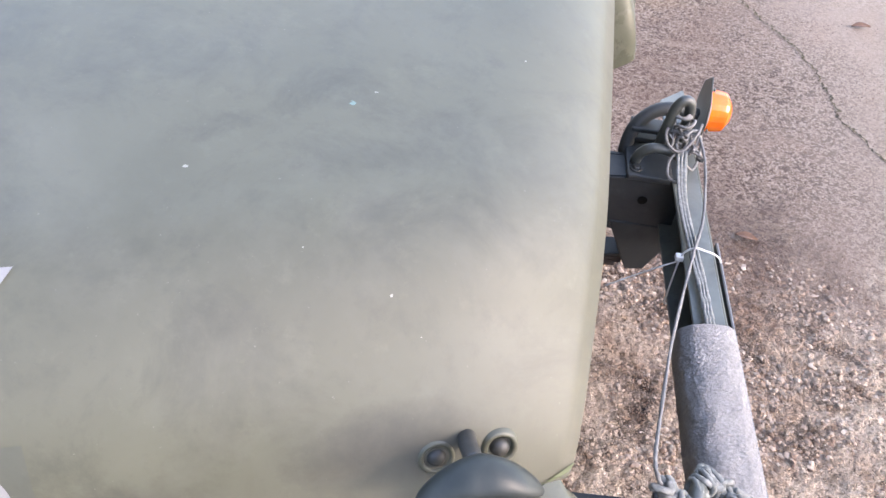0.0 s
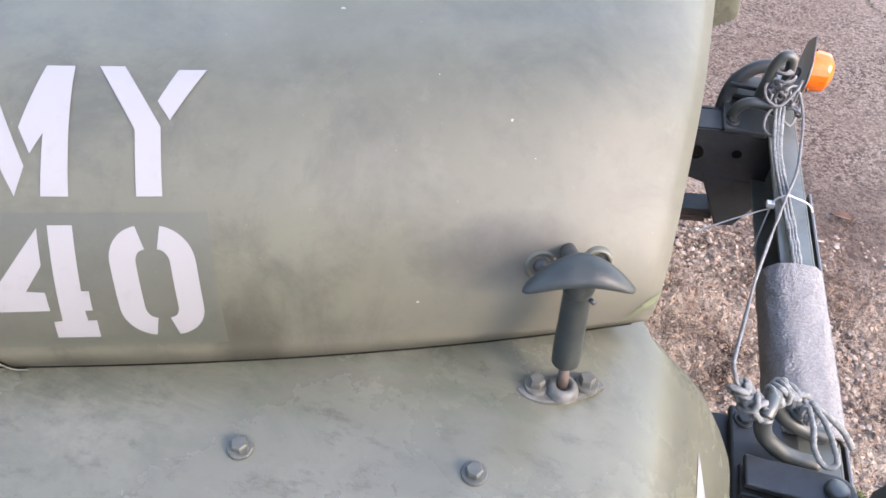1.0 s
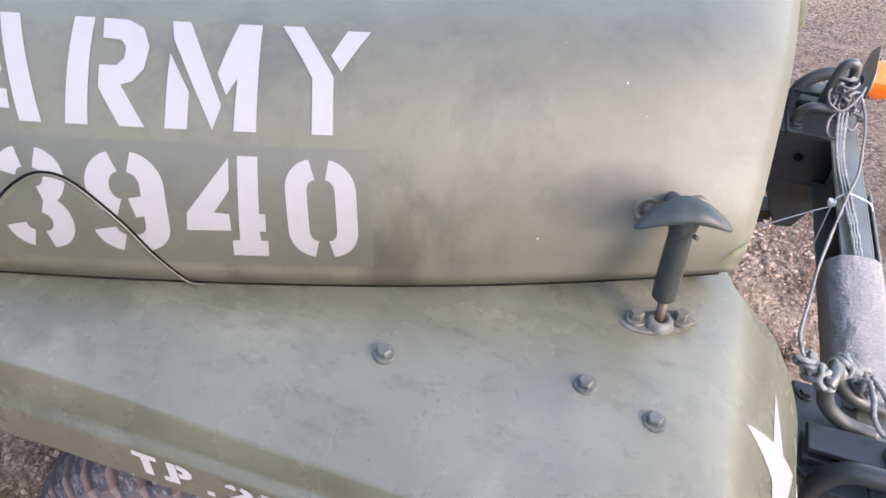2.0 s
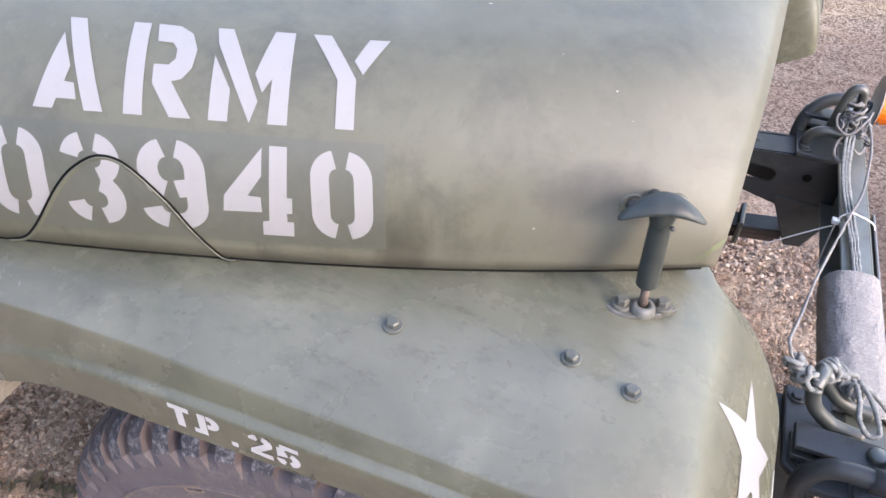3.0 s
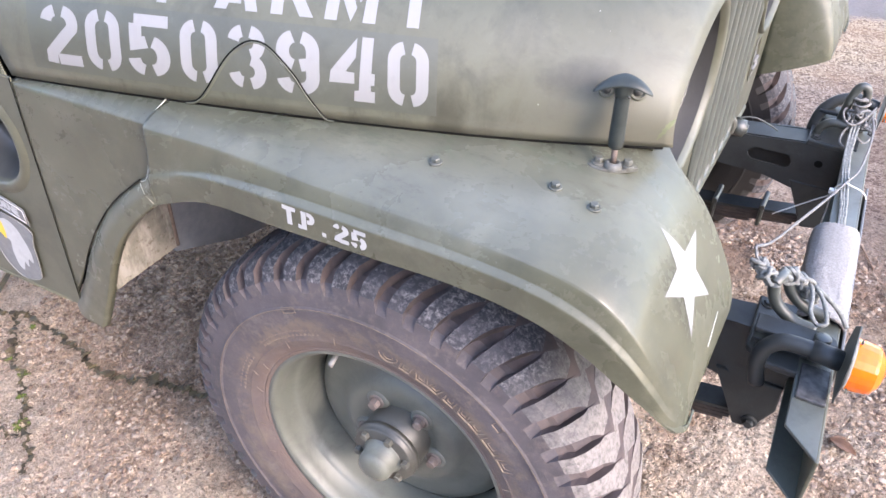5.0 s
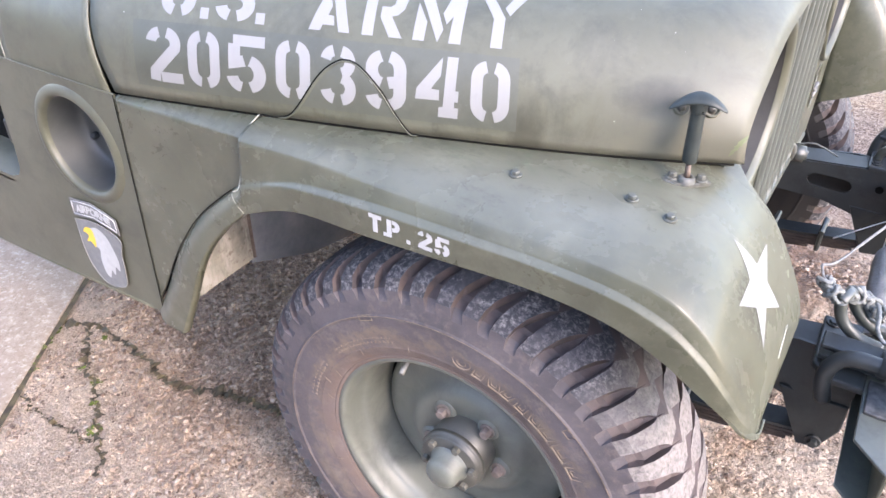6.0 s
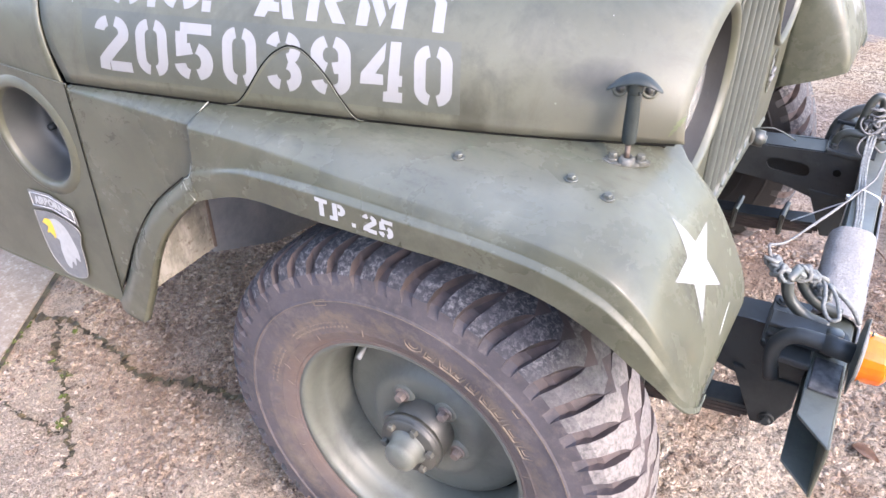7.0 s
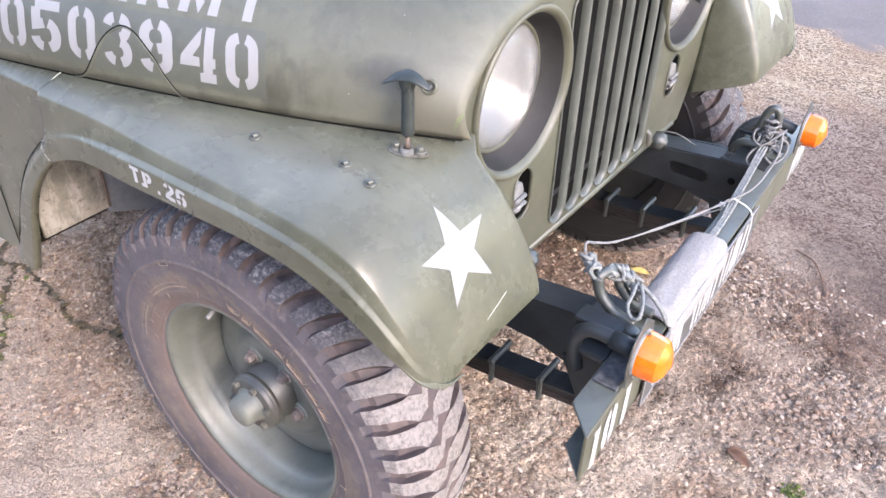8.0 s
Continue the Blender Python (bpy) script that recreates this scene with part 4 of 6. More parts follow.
part("star", star(-1), WHITE, fender, "white painted star")
part("star", star(1), WHITE, fender_far, "white painted star")
for ch, left in (("T", -0.0800), (".", -0.0600), ("P", -0.0540), (".", -0.0270), ("2", -0.0090), ("5", 0.0140)):
    part("stencil_letter", glyph(ch, lambda p, q: onto(FENDER_SKIN, (left + p * 0.0310, -0.9, 0.8005 + 0.0245 * q), (0, 1, 0), 0.0006), 0.225), WHITE_LIT, fender)


def on_top(x, y):
    return onto(FENDER_SKIN, (x, y, 1.2), (0, 0, -1), 0.0)


for x, y in ((0.063, -0.651), (0.197, -0.626), (0.2455, -0.6355)):
    p = on_top(x, y)
    part("bolt", hex_bolt(p, (0, -0.05, 1), 0.0092, 0.0070), BOLT, fender, "weathered hexagonal bolt", False)


# rubber T-handle hood latch
def build_latch(side):
    y = -1 if side < 0 else 1
    latch = part("hood_latch", spin([(0.0, -0.036), (0.0070, -0.036), (0.0086, -0.034), (0.0088, -0.020), (0.0080, 0.026), (0.0080, 0.036), (0.0, 0.036)], (0, 0, 0), 20, "z"), LATCH, jeep, "grey rubber T-handle hood latch")
    stem = (Vector((0.2312, -0.5440, 0.963)) - Vector((0.2338, -0.5479, 0.891))).normalized()
    latch.matrix_basis = Matrix.Translation((0.2325, -0.54595, 0.927)) @ stem.to_track_quat("Z", "Y").to_matrix().to_4x4()
    LATCH_BACK = latch.matrix_basis.inverted()
    out = []
    for i in range(32):
        a = 2 * math.pi * i / 32
        out.append((0.2352 + 0.027 * math.cos(a) * (1 - 0.25 * abs(math.sin(a))), -0.5500 + 0.0120 * math.sin(a) + 0.0095 * math.cos(a)))
    z = on_top(0.233, -0.552).z
    part("foot_plate", prism(out, "z", z - 0.002, z + 0.0035), LATCH_FOOT, latch, "", False, 0, 0.001)
    part("foot_boss", spin([(0.0, 0.003), (0.0042, 0.0034), (0.0052, 0.0068), (0.0078, 0.0066), (0.0098, 0.0036), (0.0108, 0.0)], (0.236, -0.5525, z + 0.003), 24, "z"), LATCH_FOOT, latch)
    part("rod", tube([(0.2360, -0.5522, z + 0.002), (0.2338, -0.5482, 0.893)], 0.0034, 10), ROD, latch, "rusty latch rod")
    for x, yy in ((0.2195, -0.5545), (0.2500, -0.5435)):
        part("bolt", hex_bolt((x, yy, z + 0.0035), (0, 0, 1), 0.0092, 0.0085), STEEL, latch, "", False)
    # mushroom-shaped grip with drooping wings
    along = Vector((0.965, 0.255, 0.06)).normalized()
    across = Vector((0, 0, 1)).cross(along).normalized()

    def grip(u, v):
        a = 2 * math.pi * v
        k = -1 + 2 * u
        w = 0.0098 * max(0.0, 1 - abs(k) ** 2.2) ** 0.6 + 0.0012
        drop = 0.0105 * k * k
        dome = 0.0074 * (1 - k * k) + 0.0016
        zz = math.sin(a) * (dome if math.sin(a) > 0 else 0.0014)
        back = 0.004 * max(0.0, math.sin(a)) * (1 - abs(k)) ** 2
        return Vector((0.2312, -0.5450, 0.9665)) + along * (0.0315 * k) + across * (w * math.cos(a) + back - 0.003 * k * k) + Vector((0, 0, zz - drop))
    part("grip", sheet(grip, 32, 24, True), LATCH, latch)
    part("collar", spin([(0.0078, 0.0), (0.0090, 0.002), (0.0098, 0.006), (0.0104, 0.0145)], (0.2314, -0.5445, 0.9515), 24, "z"), LATCH, latch)
    part("collar_pin", tube([(0.2395, -0.5535, 0.9565), (0.2420, -0.5560, 0.9570)], 0.0016, 8), STUD, latch)
    # catch plate and its two sunk studs on the hood skin
    out = Vector((0.36, -0.84, 0.40)).normalized()
    turn = out.to_track_quat("Z", "Y").to_matrix().to_4x4()
    for c in ((0.2065, -0.5215, 0.9435), (0.2385, -0.5095, 0.9440)):
        seat = Matrix.Translation(c) @ turn
        cup = part("catch_washer", spin([(0.0062, -0.003), (0.0070, 0.0035), (0.0084, 0.0045), (0.0098, 0.0036), (0.0115, -0.002), (0.0120, -0.012)], (0, 0, 0), 24, "z"), OLIVE, latch, "", True)
        cup.matrix_basis = seat
        stud = part("catch_stud", spin([(0.0, 0.0062), (0.0032, 0.0058), (0.0050, 0.0036), (0.0056, 0.0), (0.0062, -0.003)], (0, 0, 0), 20, "z"), STUD, latch, "", True)
        stud.matrix_basis = seat
    part("catch_bar", tube([(0.2200, -0.5060, 0.9480), (0.2225, -0.5200, 0.9560), (0.2275, -0.5370, 0.9660)], 0.0050, 12, 4), STUD, latch)
    for child in latch.children:
        child.matrix_parent_inverse = LATCH_BACK


STUD = plain("dark_catch_metal", (0.026, 0.027, 0.024), (0.05, 0.05, 0.045), 80, 0.5, 0.0, 0.2)
LATCH = plain("grey_green_rubber", (0.020, 0.026, 0.024), (0.034, 0.040, 0.036), 60, 0.42, 0, 0.15)
LATCH.node_tree.nodes["Principled BSDF"].inputs["Specular IOR Level"].default_value = 0.35
ROD = plain("brown_rod_steel", (0.09, 0.065, 0.05), (0.15, 0.11, 0.085), 90, 0.6, 0.2, 0.2)
LATCH_FOOT = plain("chipped_pale_paint", (0.068, 0.069, 0.056), (0.135, 0.130, 0.115), 120, 0.55, 0, 0.3)
build_latch(-1)


# ---- grille ----
def build_grille():
    half = []
    x = 0.262
    n = 26
    g = hood_girth(x)
    for i in range(n + 1):
        p = hood_pt(x, g * i / n)
        half.append((p.y * 0.985, p.z - 0.010))
    low = [(-0.385, 0.546), (-0.420, 0.62), (-0.45, 0.75), (-0.462, 0.82)]
    right = low + half
    outline = right + [(-p, q) for p, q in reversed(right[:-1])]
    holes = [slot(0.055 * k, 0.771, 0.0535, 0.419, 5) for k in range(-3, 4)]
    for s in (-1, 1):
        holes.append(circle(s * 0.315, 0.868, 0.122, 56))
        holes.append(slot(s * 0.292, 0.684, 0.052, 0.092, 6))
    gr = part("grille", fill(outline, holes, lambda p, q: (0.262, p, q)), OLIVE, jeep, "upright olive grille with seven slots", False, 0.004)
    # rolled edges of the slots
    def rolled(loop, r, rolls):
        bm = bmesh.new()
        rows = []
        for out, back in rolls:
            ring = []
            for i, (p, q) in enumerate(loop):
                a, b = loop[i - 1], loop[(i + 1) % len(loop)]
                d = Vector((b[0] - a[0], b[1] - a[1])).normalized()
                nn = Vector((d.y, -d.x))
                ring.append(bm.verts.new((0.262 + back, p + nn.x * out * r, q + nn.y * out * r)))
            rows.append(ring)
        for a, b in zip(rows, rows[1:]):
            for i in range(len(loop)):
                j = (i + 1) % len(loop)
                bm.faces.new((a[i], a[j], b[j], b[i]))
        return bm
    for k in range(-3, 4):
        part("slot_rim", rolled(slot(0.055 * k, 0.771, 0.0405, 0.406, 5), 0.0070, ((1.0, 0.001), (1.0, 0.0046), (0.72, 0.0042), (0.42, 0.0024), (0.18, -0.001), (0.04, -0.005), (0.0, -0.008))), BAR, gr)
    for s in (-1, 1):
        part("marker_rim", rolled(slot(s * 0.292, 0.684, 0.052, 0.092, 6), 0.0030, ((1.0, 0.0015), (0.6, 0.0030), (0.1, 0.001), (0.0, -0.002))), OLIVE, gr)
        part("marker_well", rolled(slot(s * 0.292, 0.684, 0.052, 0.092, 6), 0.0030, ((0.0, -0.002), (0.0, -0.026))), BLACK, gr)
        part("marker_back", block(0.236, 0.240, s * 0.292 - 0.032, s * 0.292 + 0.032, 0.630, 0.738), BLACK, gr, "", False)
        case = [(s * 0.300 + p, q) for p, q in ((-0.017, 0.652), (0.012, 0.648), (0.016, 0.690), (0.010, 0.706), (-0.008, 0.708), (-0.018, 0.694))]
        mark = part("marker_lamp", prism(case, "x", 0.238, 0.262), DULL, gr, "dull silver blanked marker lamp", False, 0, 0.004)
        for q in (0.664, 0.678):
            part("marker_bar", tube([(0.264, s * 0.300 - 0.017, q), (0.265, s * 0.300 + 0.014, q + 0.004)], 0.0042, 10), DULL, mark)
        lamp = part("headlight_bezel", spin([(0.131, 0.258), (0.132, 0.266), (0.130, 0.270), (0.126, 0.271), (0.1205, 0.267), (0.118, 0.260)], (0, s * 0.315, 0.868), 64, "x"), OLIVE, jeep, "round raised headlight rim", True)
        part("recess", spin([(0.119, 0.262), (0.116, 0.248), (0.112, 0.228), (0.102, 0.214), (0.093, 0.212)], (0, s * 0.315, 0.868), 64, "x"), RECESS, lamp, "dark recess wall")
        part("retaining_ring", spin([(0.1015, 0.212), (0.1015, 0.226), (0.100, 0.229), (0.0965, 0.228), (0.095, 0.222)], (0, s * 0.315, 0.868), 56, "x"), OLIVE, lamp)
        part("reflector", spin([(0.0015, 0.160), (0.03, 0.166), (0.065, 0.192), (0.0955, 0.224)], (0, s * 0.315, 0.868), 48, "x"), CHROME, lamp, "bright bowl reflector")
        glass = part("lens", spin([(0.0965, 0.224), (0.088, 0.234), (0.065, 0.244), (0.03, 0.251), (0.001, 0.253)], (0, s * 0.315, 0.868), 48, "x"), GLASS, lamp, "clear domed headlight glass", True, 0.002)
        glass.visible_shadow = False
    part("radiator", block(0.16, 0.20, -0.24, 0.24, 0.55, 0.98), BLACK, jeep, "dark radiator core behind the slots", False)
    part("grille_sill", tube([(0.258, -0.36, 0.546), (0.258, 0.36, 0.546)], 0.008, 10), OLIVE, gr)
    return gr


DULL = plain("dull_silver_metal", (0.17, 0.17, 0.165), (0.09, 0.09, 0.087), 90, 0.6, 0.0, 0.2)
BAR = make_paint("grille_bar_paint", (0.066, 0.074, 0.062), (0.088, 0.096, 0.082), (0.048, 0.054, 0.046), 0.5, 0.64, 0.46)
BAR.node_tree.nodes["Principled BSDF"].inputs["Coat Weight"].default_value = 0.45
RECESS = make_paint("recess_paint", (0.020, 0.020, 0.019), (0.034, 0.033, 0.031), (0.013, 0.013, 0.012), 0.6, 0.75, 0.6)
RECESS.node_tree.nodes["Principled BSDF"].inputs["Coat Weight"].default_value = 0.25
build_grille()


# ---- engine bay, inner panels, chassis ----
SPRING = plain("brown_spring_steel", (0.026, 0.021, 0.020), (0.060, 0.044, 0.038), 40, 0.65, 0.1, 0.3)
RUST_RED = plain("rust_red_steel", (0.18, 0.055, 0.03), (0.10, 0.06, 0.045), 60, 0.7, 0, 0.3)
# Solid black block puts the engine bay's shade into the colour.
part("engine_bay", block(-0.46, 0.15, -0.275, 0.275, 0.40, 0.86), BLACK, jeep, "black block for the unlit engine compartment", False)
for s in (-1, 1):
    y0, y1 = (0.410, 0.416) if s > 0 else (-0.416, -0.410)
    part("inner_fender", block(-0.47, 0.25, y0, y1, 0.56, 0.865), CHASSIS, jeep, "dirty dark inner fender panel", False)
    y0, y1 = sorted((s * 0.732, s * 0.600))
    part("splash_panel", block(-0.462, -0.456, y0, y1, 0.520, 0.80), GRIMY, jeep, "mud-splashed splash panel", False)
    part("toe_panel", prism([(s * y, z) for y, z in ((0.597, 0.503), (0.44, 0.432), (0.30, 0.40), (0.30, 0.82), (0.597, 0.82))][::s], "x", -0.475, -0.466), GRIMY_DARK, jeep, "blue-grey mud-flecked toe panel", False)
    part("panel_joint", tube([(-0.4555, s * 0.599, 0.522), (-0.4555, s * 0.600, 0.66), (-0.4555, s * 0.599, 0.80)], 0.0032, 8, 4), RUSTY, jeep, "rusty joint between the splash panels")
    # frame rail with a long slot
    outer, inner = s * 0.340, s * 0.285
    rail_out = [(-0.9, 0.45), (0.34, 0.445), (0.47, 0.415), (0.498, 0.43), (0.498, 0.545), (0.42, 0.540), (0.30, 0.525), (-0.9, 0.52)]
    hole = slot(0.345, 0.488, 0.088, 0.030, 6)
    rail = part("frame_rail", fill(rail_out, [hole], lambda p, q: (p, inner, q)), CHASSIS, jeep, "dark painted frame rail", False, 0.004)
    part("rail_web", fill(rail_out, [], lambda p, q: (p, outer, q)), CHASSIS, rail, "", False, 0.004)
    y0, y1 = sorted((outer, inner))
    part("rail_top", sheet(lambda u, v: Vector((-0.9 + u * 1.398, y0 + (y1 - y0) * v, at([(-0.9, 0.522), (0.30, 0.527), (0.42, 0.542), (0.498, 0.547)], -0.9 + u * 1.398))), 20, 1), CHASSIS, rail, "", False, 0.004)
    part("spring_hanger", prism([(0.395, 0.45), (0.498, 0.45), (0.498, 0.40), (0.475, 0.350), (0.445, 0.345)], "y", y0 - 0.006, y1 + 0.006), CHASSIS, rail, "", False, 0, 0.003)
    part("rail_hole", spin([(0.0, 0.0), (0.008, 0.0)], (0.440, inner - s * 0.0055, 0.500), 18), BLACK, rail, "black disc for the shade in a drilled hole")
    part("hanger_bolt", hex_bolt((0.468, s * 0.348, 0.365), (0, s, 0), 0.014, 0.010), CHASSIS, rail, "", False)
    # leaf spring with its clips
    yc = s * 0.315
    leaf = part("leaf_spring", sheet(lambda u, v: Vector((-0.45 + 0.92 * u, yc - 0.022 + 0.044 * v, 0.372 - 0.05 * math.sin(math.pi * u) + 0.0)), 30, 2), CHASSIS, jeep, "stack of dark spring leaves", False, 0.006)
    for i, (a, b) in enumerate(((0.03, 0.975), (0.05, 0.965), (0.08, 0.955), (0.20, 0.86))):
        part("leaf", sheet(lambda u, v: Vector((-0.45 + 0.92 * (a + (b - a) * u), yc - 0.022 + 0.044 * v, 0.3645 - 0.0075 * i - 0.05 * math.sin(math.pi * (a + (b - a) * u)))), 24, 1), SPRING, leaf, "", False, 0.006)
    for x in (0.170, 0.262, 0.362):
        zc = 0.372 - 0.05 * math.sin(math.pi * (x + 0.45) / 0.92)
        part("spring_clip", tube([(x, yc - 0.026, zc + 0.011), (x, yc - 0.026, zc - 0.036), (x, yc + 0.026, zc - 0.036), (x, yc + 0.026, zc + 0.011)], 0.0055, 8), CHASSIS_GREEN, leaf, "", False)
        part("clip_bolt", tube([(x, yc - 0.034, zc + 0.010), (x, yc + 0.034, zc + 0.010)], 0.0060, 8), CHASSIS_GREEN, leaf, "", False)
part("front_axle", tube([(0.0, -0.56, AXLE), (0.0, 0.56, AXLE)], 0.035, 20), CHASSIS, jeep, "dark front axle tube")
part("differential", spin([(0.0, -0.11), (0.06, -0.09), (0.10, -0.03), (0.10, 0.03), (0.06, 0.09), (0.0, 0.11)], (0.0, 0.18, AXLE), 24, "x"), CHASSIS, jeep)
part("cross_member", block(0.10, 0.155, -0.29, 0.29, 0.47, 0.53), CHASSIS, jeep, "", False, 0, 0.004)
part("steering_arm", tube([(0.20, -0.40, 0.46), (0.23, -0.33, 0.475), (0.245, -0.27, 0.50), (0.235, -0.22, 0.52)], 0.012, 10, 4), RUST_RED, jeep, "rusty red steering arm")


# ---- wheels ----
LUGS = 50
TREAD_ROWS = [(-0.0925, 0.315, 0.0, 0.0, 0.0, 0.0), (-0.0905, 0.333, 0.46, 0.02, 0.008, 0.002), (-0.0825, 0.3500, 0.46, -0.06, 0.010, 0.011), (-0.0680, 0.3600, 0.43, -0.18, 0.0, 0.014),
              (-0.0520, 0.3640, 0.37, -0.32, 0.0, 0.014), (-0.0400, 0.3665, 0.26, -0.44, 0.0, 0.012), (-0.0300, 0.3675, 0.05, -0.54, 0.0, 0.002), (-0.0060, 0.3680, 0.0, -0.60, 0.0, 0.0)]


def build_tyre():
    """Carcass and bar tread of one tyre about the y axis, standing flat at its foot."""
    bm = bmesh.new()
    side = [(0.203, -0.070), (0.207, -0.080), (0.2125, -0.0830), (0.2145, -0.0822), (0.2165, -0.0836), (0.224, -0.0868), (0.232, -0.0897), (0.2345, -0.0906), (0.2365, -0.0903), (0.248, -0.0924), (0.262, -0.0945), (0.288, -0.0955), (0.290, -0.0970), (0.293, -0.0968), (0.295, -0.0952)]
    cols = LUGS * 6
    rings = []

    def theta(i, w, skew):
        pitch, k = divmod(i, 6)
        half = w / 2
        ph = (-half, -half + 0.04 * min(1, w * 4), 0.0, half - 0.04 * min(1, w * 4), half, 0.5)[k] if w > 0 else (-0.25, -0.15, 0.0, 0.15, 0.25, 0.5)[k]
        return 2 * math.pi * (pitch + ph + skew) / LUGS, 1.0 if k in (1, 2, 3) and w > 0 else 0.0

    for r, y in side:
        rings.append([(r, y, 2 * math.pi * (i / cols)) for i in range(cols)])
    half_rows = []
    for y, r, w, skew, dy, dr in TREAD_ROWS:
        ring = []
        for i in range(cols):
            th, deep = theta(i, w, skew)
            ring.append((r - dr * deep, y + dy * deep, th))
        half_rows.append(ring)
    rings += half_rows
    for row in reversed(half_rows):
        rings.append([(r, -y, th + math.pi / LUGS) for r, y, th in row])
    for r, y in reversed(side):
        rings.append([(r, -y, 2 * math.pi * (i / cols)) for i in range(cols)])
    vs = []
    for ring in rings:
        row = []
        for r, y, th in ring:
            x, z = r * math.cos(th), r * math.sin(th)
            if z < -AXLE + 0.003:
                z = -AXLE + 0.003
            row.append(bm.verts.new((x, y, z)))
        vs.append(row)
    first = len(side)
    for j, (a, b) in enumerate(zip(vs, vs[1:])):
        for i in range(cols):
            q = (i + 1) % cols
            f = bm.faces.new((a[i], a[q], b[q], b[i]))
            groove = i % 6 in (0, 1, 2, 3)
            f.material_index = 0 if not first + 1 <= j < len(vs) - first - 2 else (2 if groove else 1)
    return bm


def build_wheel():
    wheel = empty("wheel", "", "", "", (0, 0, 0))
    wheel.parent = jeep
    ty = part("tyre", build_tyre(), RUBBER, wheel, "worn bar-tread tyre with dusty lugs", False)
    ty.data.materials.append(TREAD)
    ty.data.materials.append(GROOVE)
    rim = part("rim", spin([(0.196, -0.050), (0.203, -0.068), (0.209, -0.076), (0.2075, -0.081), (0.201, -0.079), (0.1965, -0.073), (0.1945, -0.060), (0.1925, -0.044), (0.188, -0.037), (0.1845, -0.034), (0.1825, -0.022), (0.180, 0.005), (0.178, 0.030)], (0, 0, 0), 96), WHEEL, wheel, "olive steel wheel rim")
    part("disc", spin([(0.172, 0.030), (0.170, 0.018), (0.164, 0.009), (0.150, 0.004), (0.128, 0.000), (0.113, -0.003), (0.104, -0.012), (0.097, -0.0175), (0.088, -0.0195), (0.066, -0.0185), (0.060, -0.0150), (0.047, -0.0130)], (0, 0, 0), 96), WHEEL, wheel, "dished olive wheel disc")
    part("rim_back", spin([(0.203, -0.06), (0.186, 0.035), (0.203, 0.075), (0.03, 0.06)], (0, 0, 0), 48), CHASSIS, wheel)
    hub = part("hub", spin([(0.053, 0.03), (0.053, -0.046), (0.0505, -0.048), (0.0505, -0.050), (0.0550, -0.0515), (0.0550, -0.058), (0.0535, -0.0595), (0.0520, -0.060), (0.0520, -0.066), (0.0500, -0.069), (0.001, -0.0695)], (0, 0, 0), 40), HUB, wheel, "dark drum-shaped wheel hub")
    part("hub_cap", spin([(0.0335, -0.0690), (0.0325, -0.0715), (0.0285, -0.073), (0.0272, -0.092), (0.0250, -0.0975), (0.018, -0.1005), (0.016, -0.1015), (0.001, -0.1020)], (0, 0, 0), 36), WHEEL, hub, "worn olive domed cap")
    for k in range(6):
        a = radians(60 * k + 12)
        part("hub_bolt", hex_bolt((0.0430 * math.cos(a), -0.069, 0.0430 * math.sin(a)), (0, -1, 0), 0.0120, 0.008, False), STEEL, wheel, "", False)
    for k in range(5):
        a = radians(54 + 72 * k)
        c = Vector((0.067 * math.cos(a), -0.019, 0.067 * math.sin(a)))
        part("nut_seat", spin([(0.0, -0.0026), (0.0160, -0.0026), (0.0185, -0.0012), (0.0205, 0.002)], tuple(c), 24), WHEEL, wheel)
        part("wheel_nut", hex_bolt(c + Vector((0, -0.0024, 0)), (0, -1, 0), 0.0150, 0.014), NUT, wheel, "rusty wheel nut", False)
    a = radians(124)
    part("valve", tube([(0.178 * math.cos(a), -0.025, 0.178 * math.sin(a)), (0.170 * math.cos(a), -0.045, 0.170 * math.sin(a)), (0.166 * math.cos(a), -0.060, 0.166 * math.sin(a))], 0.0046, 6), BRASS, wheel, "pale valve stem")
    # raised maker's marks, left as plain outlined shapes
    def mark(turn, r, outline, thick=0.0011):
        a = radians(turn)
        c = Vector((r * math.cos(a), -0.0924 - 0.10 * (r - 0.248), r * math.sin(a)))
        m = tube([(p * (1 + q / r), 0.0, q) for p, q in outline], thick, 5)
        part("raised_mark", m, WORN, wheel, "worn raised mark", False).matrix_basis = Matrix.Translation(c) @ pose(0, 0, 0, 0, 90 - turn, 0)

    def box(wide, high, slant=0.0):
        return [(-wide / 2 - slant, -high / 2), (wide / 2 - slant, -high / 2), (wide / 2 + slant, high / 2), (-wide / 2 + slant, high / 2), (-wide / 2 - slant, -high / 2)]

    mark(83, 0.2505, [(0.014 * math.cos(k * math.pi / 10), 0.0105 * math.sin(k * math.pi / 10)) for k in range(21)])
    mark(83, 0.2505, [(0.007 * math.cos(k * math.pi / 8), 0.0055 * math.sin(k * math.pi / 8)) for k in range(17)], 0.0008)
    for turn, wide, slant in ((76.5, 0.016, 0.002), (71, 0.018, -0.003), (65.5, 0.016, 0.003), (60, 0.017, 0.0), (54.5, 0.017, -0.003), (48.5, 0.022, 0.002), (41, 0.030, 0.0), (33, 0.022, 0.002)):
        mark(turn, 0.2495, box(wide, 0.020, slant))
        mark(turn, 0.2495, box(wide * 0.45, 0.010, slant * 0.5), 0.0007)
    mark(47, 0.2835, box(0.014, 0.010), 0.0008)
    mark(116, 0.2890, box(0.024, 0.009), 0.0008)
    rng = random.Random(31)
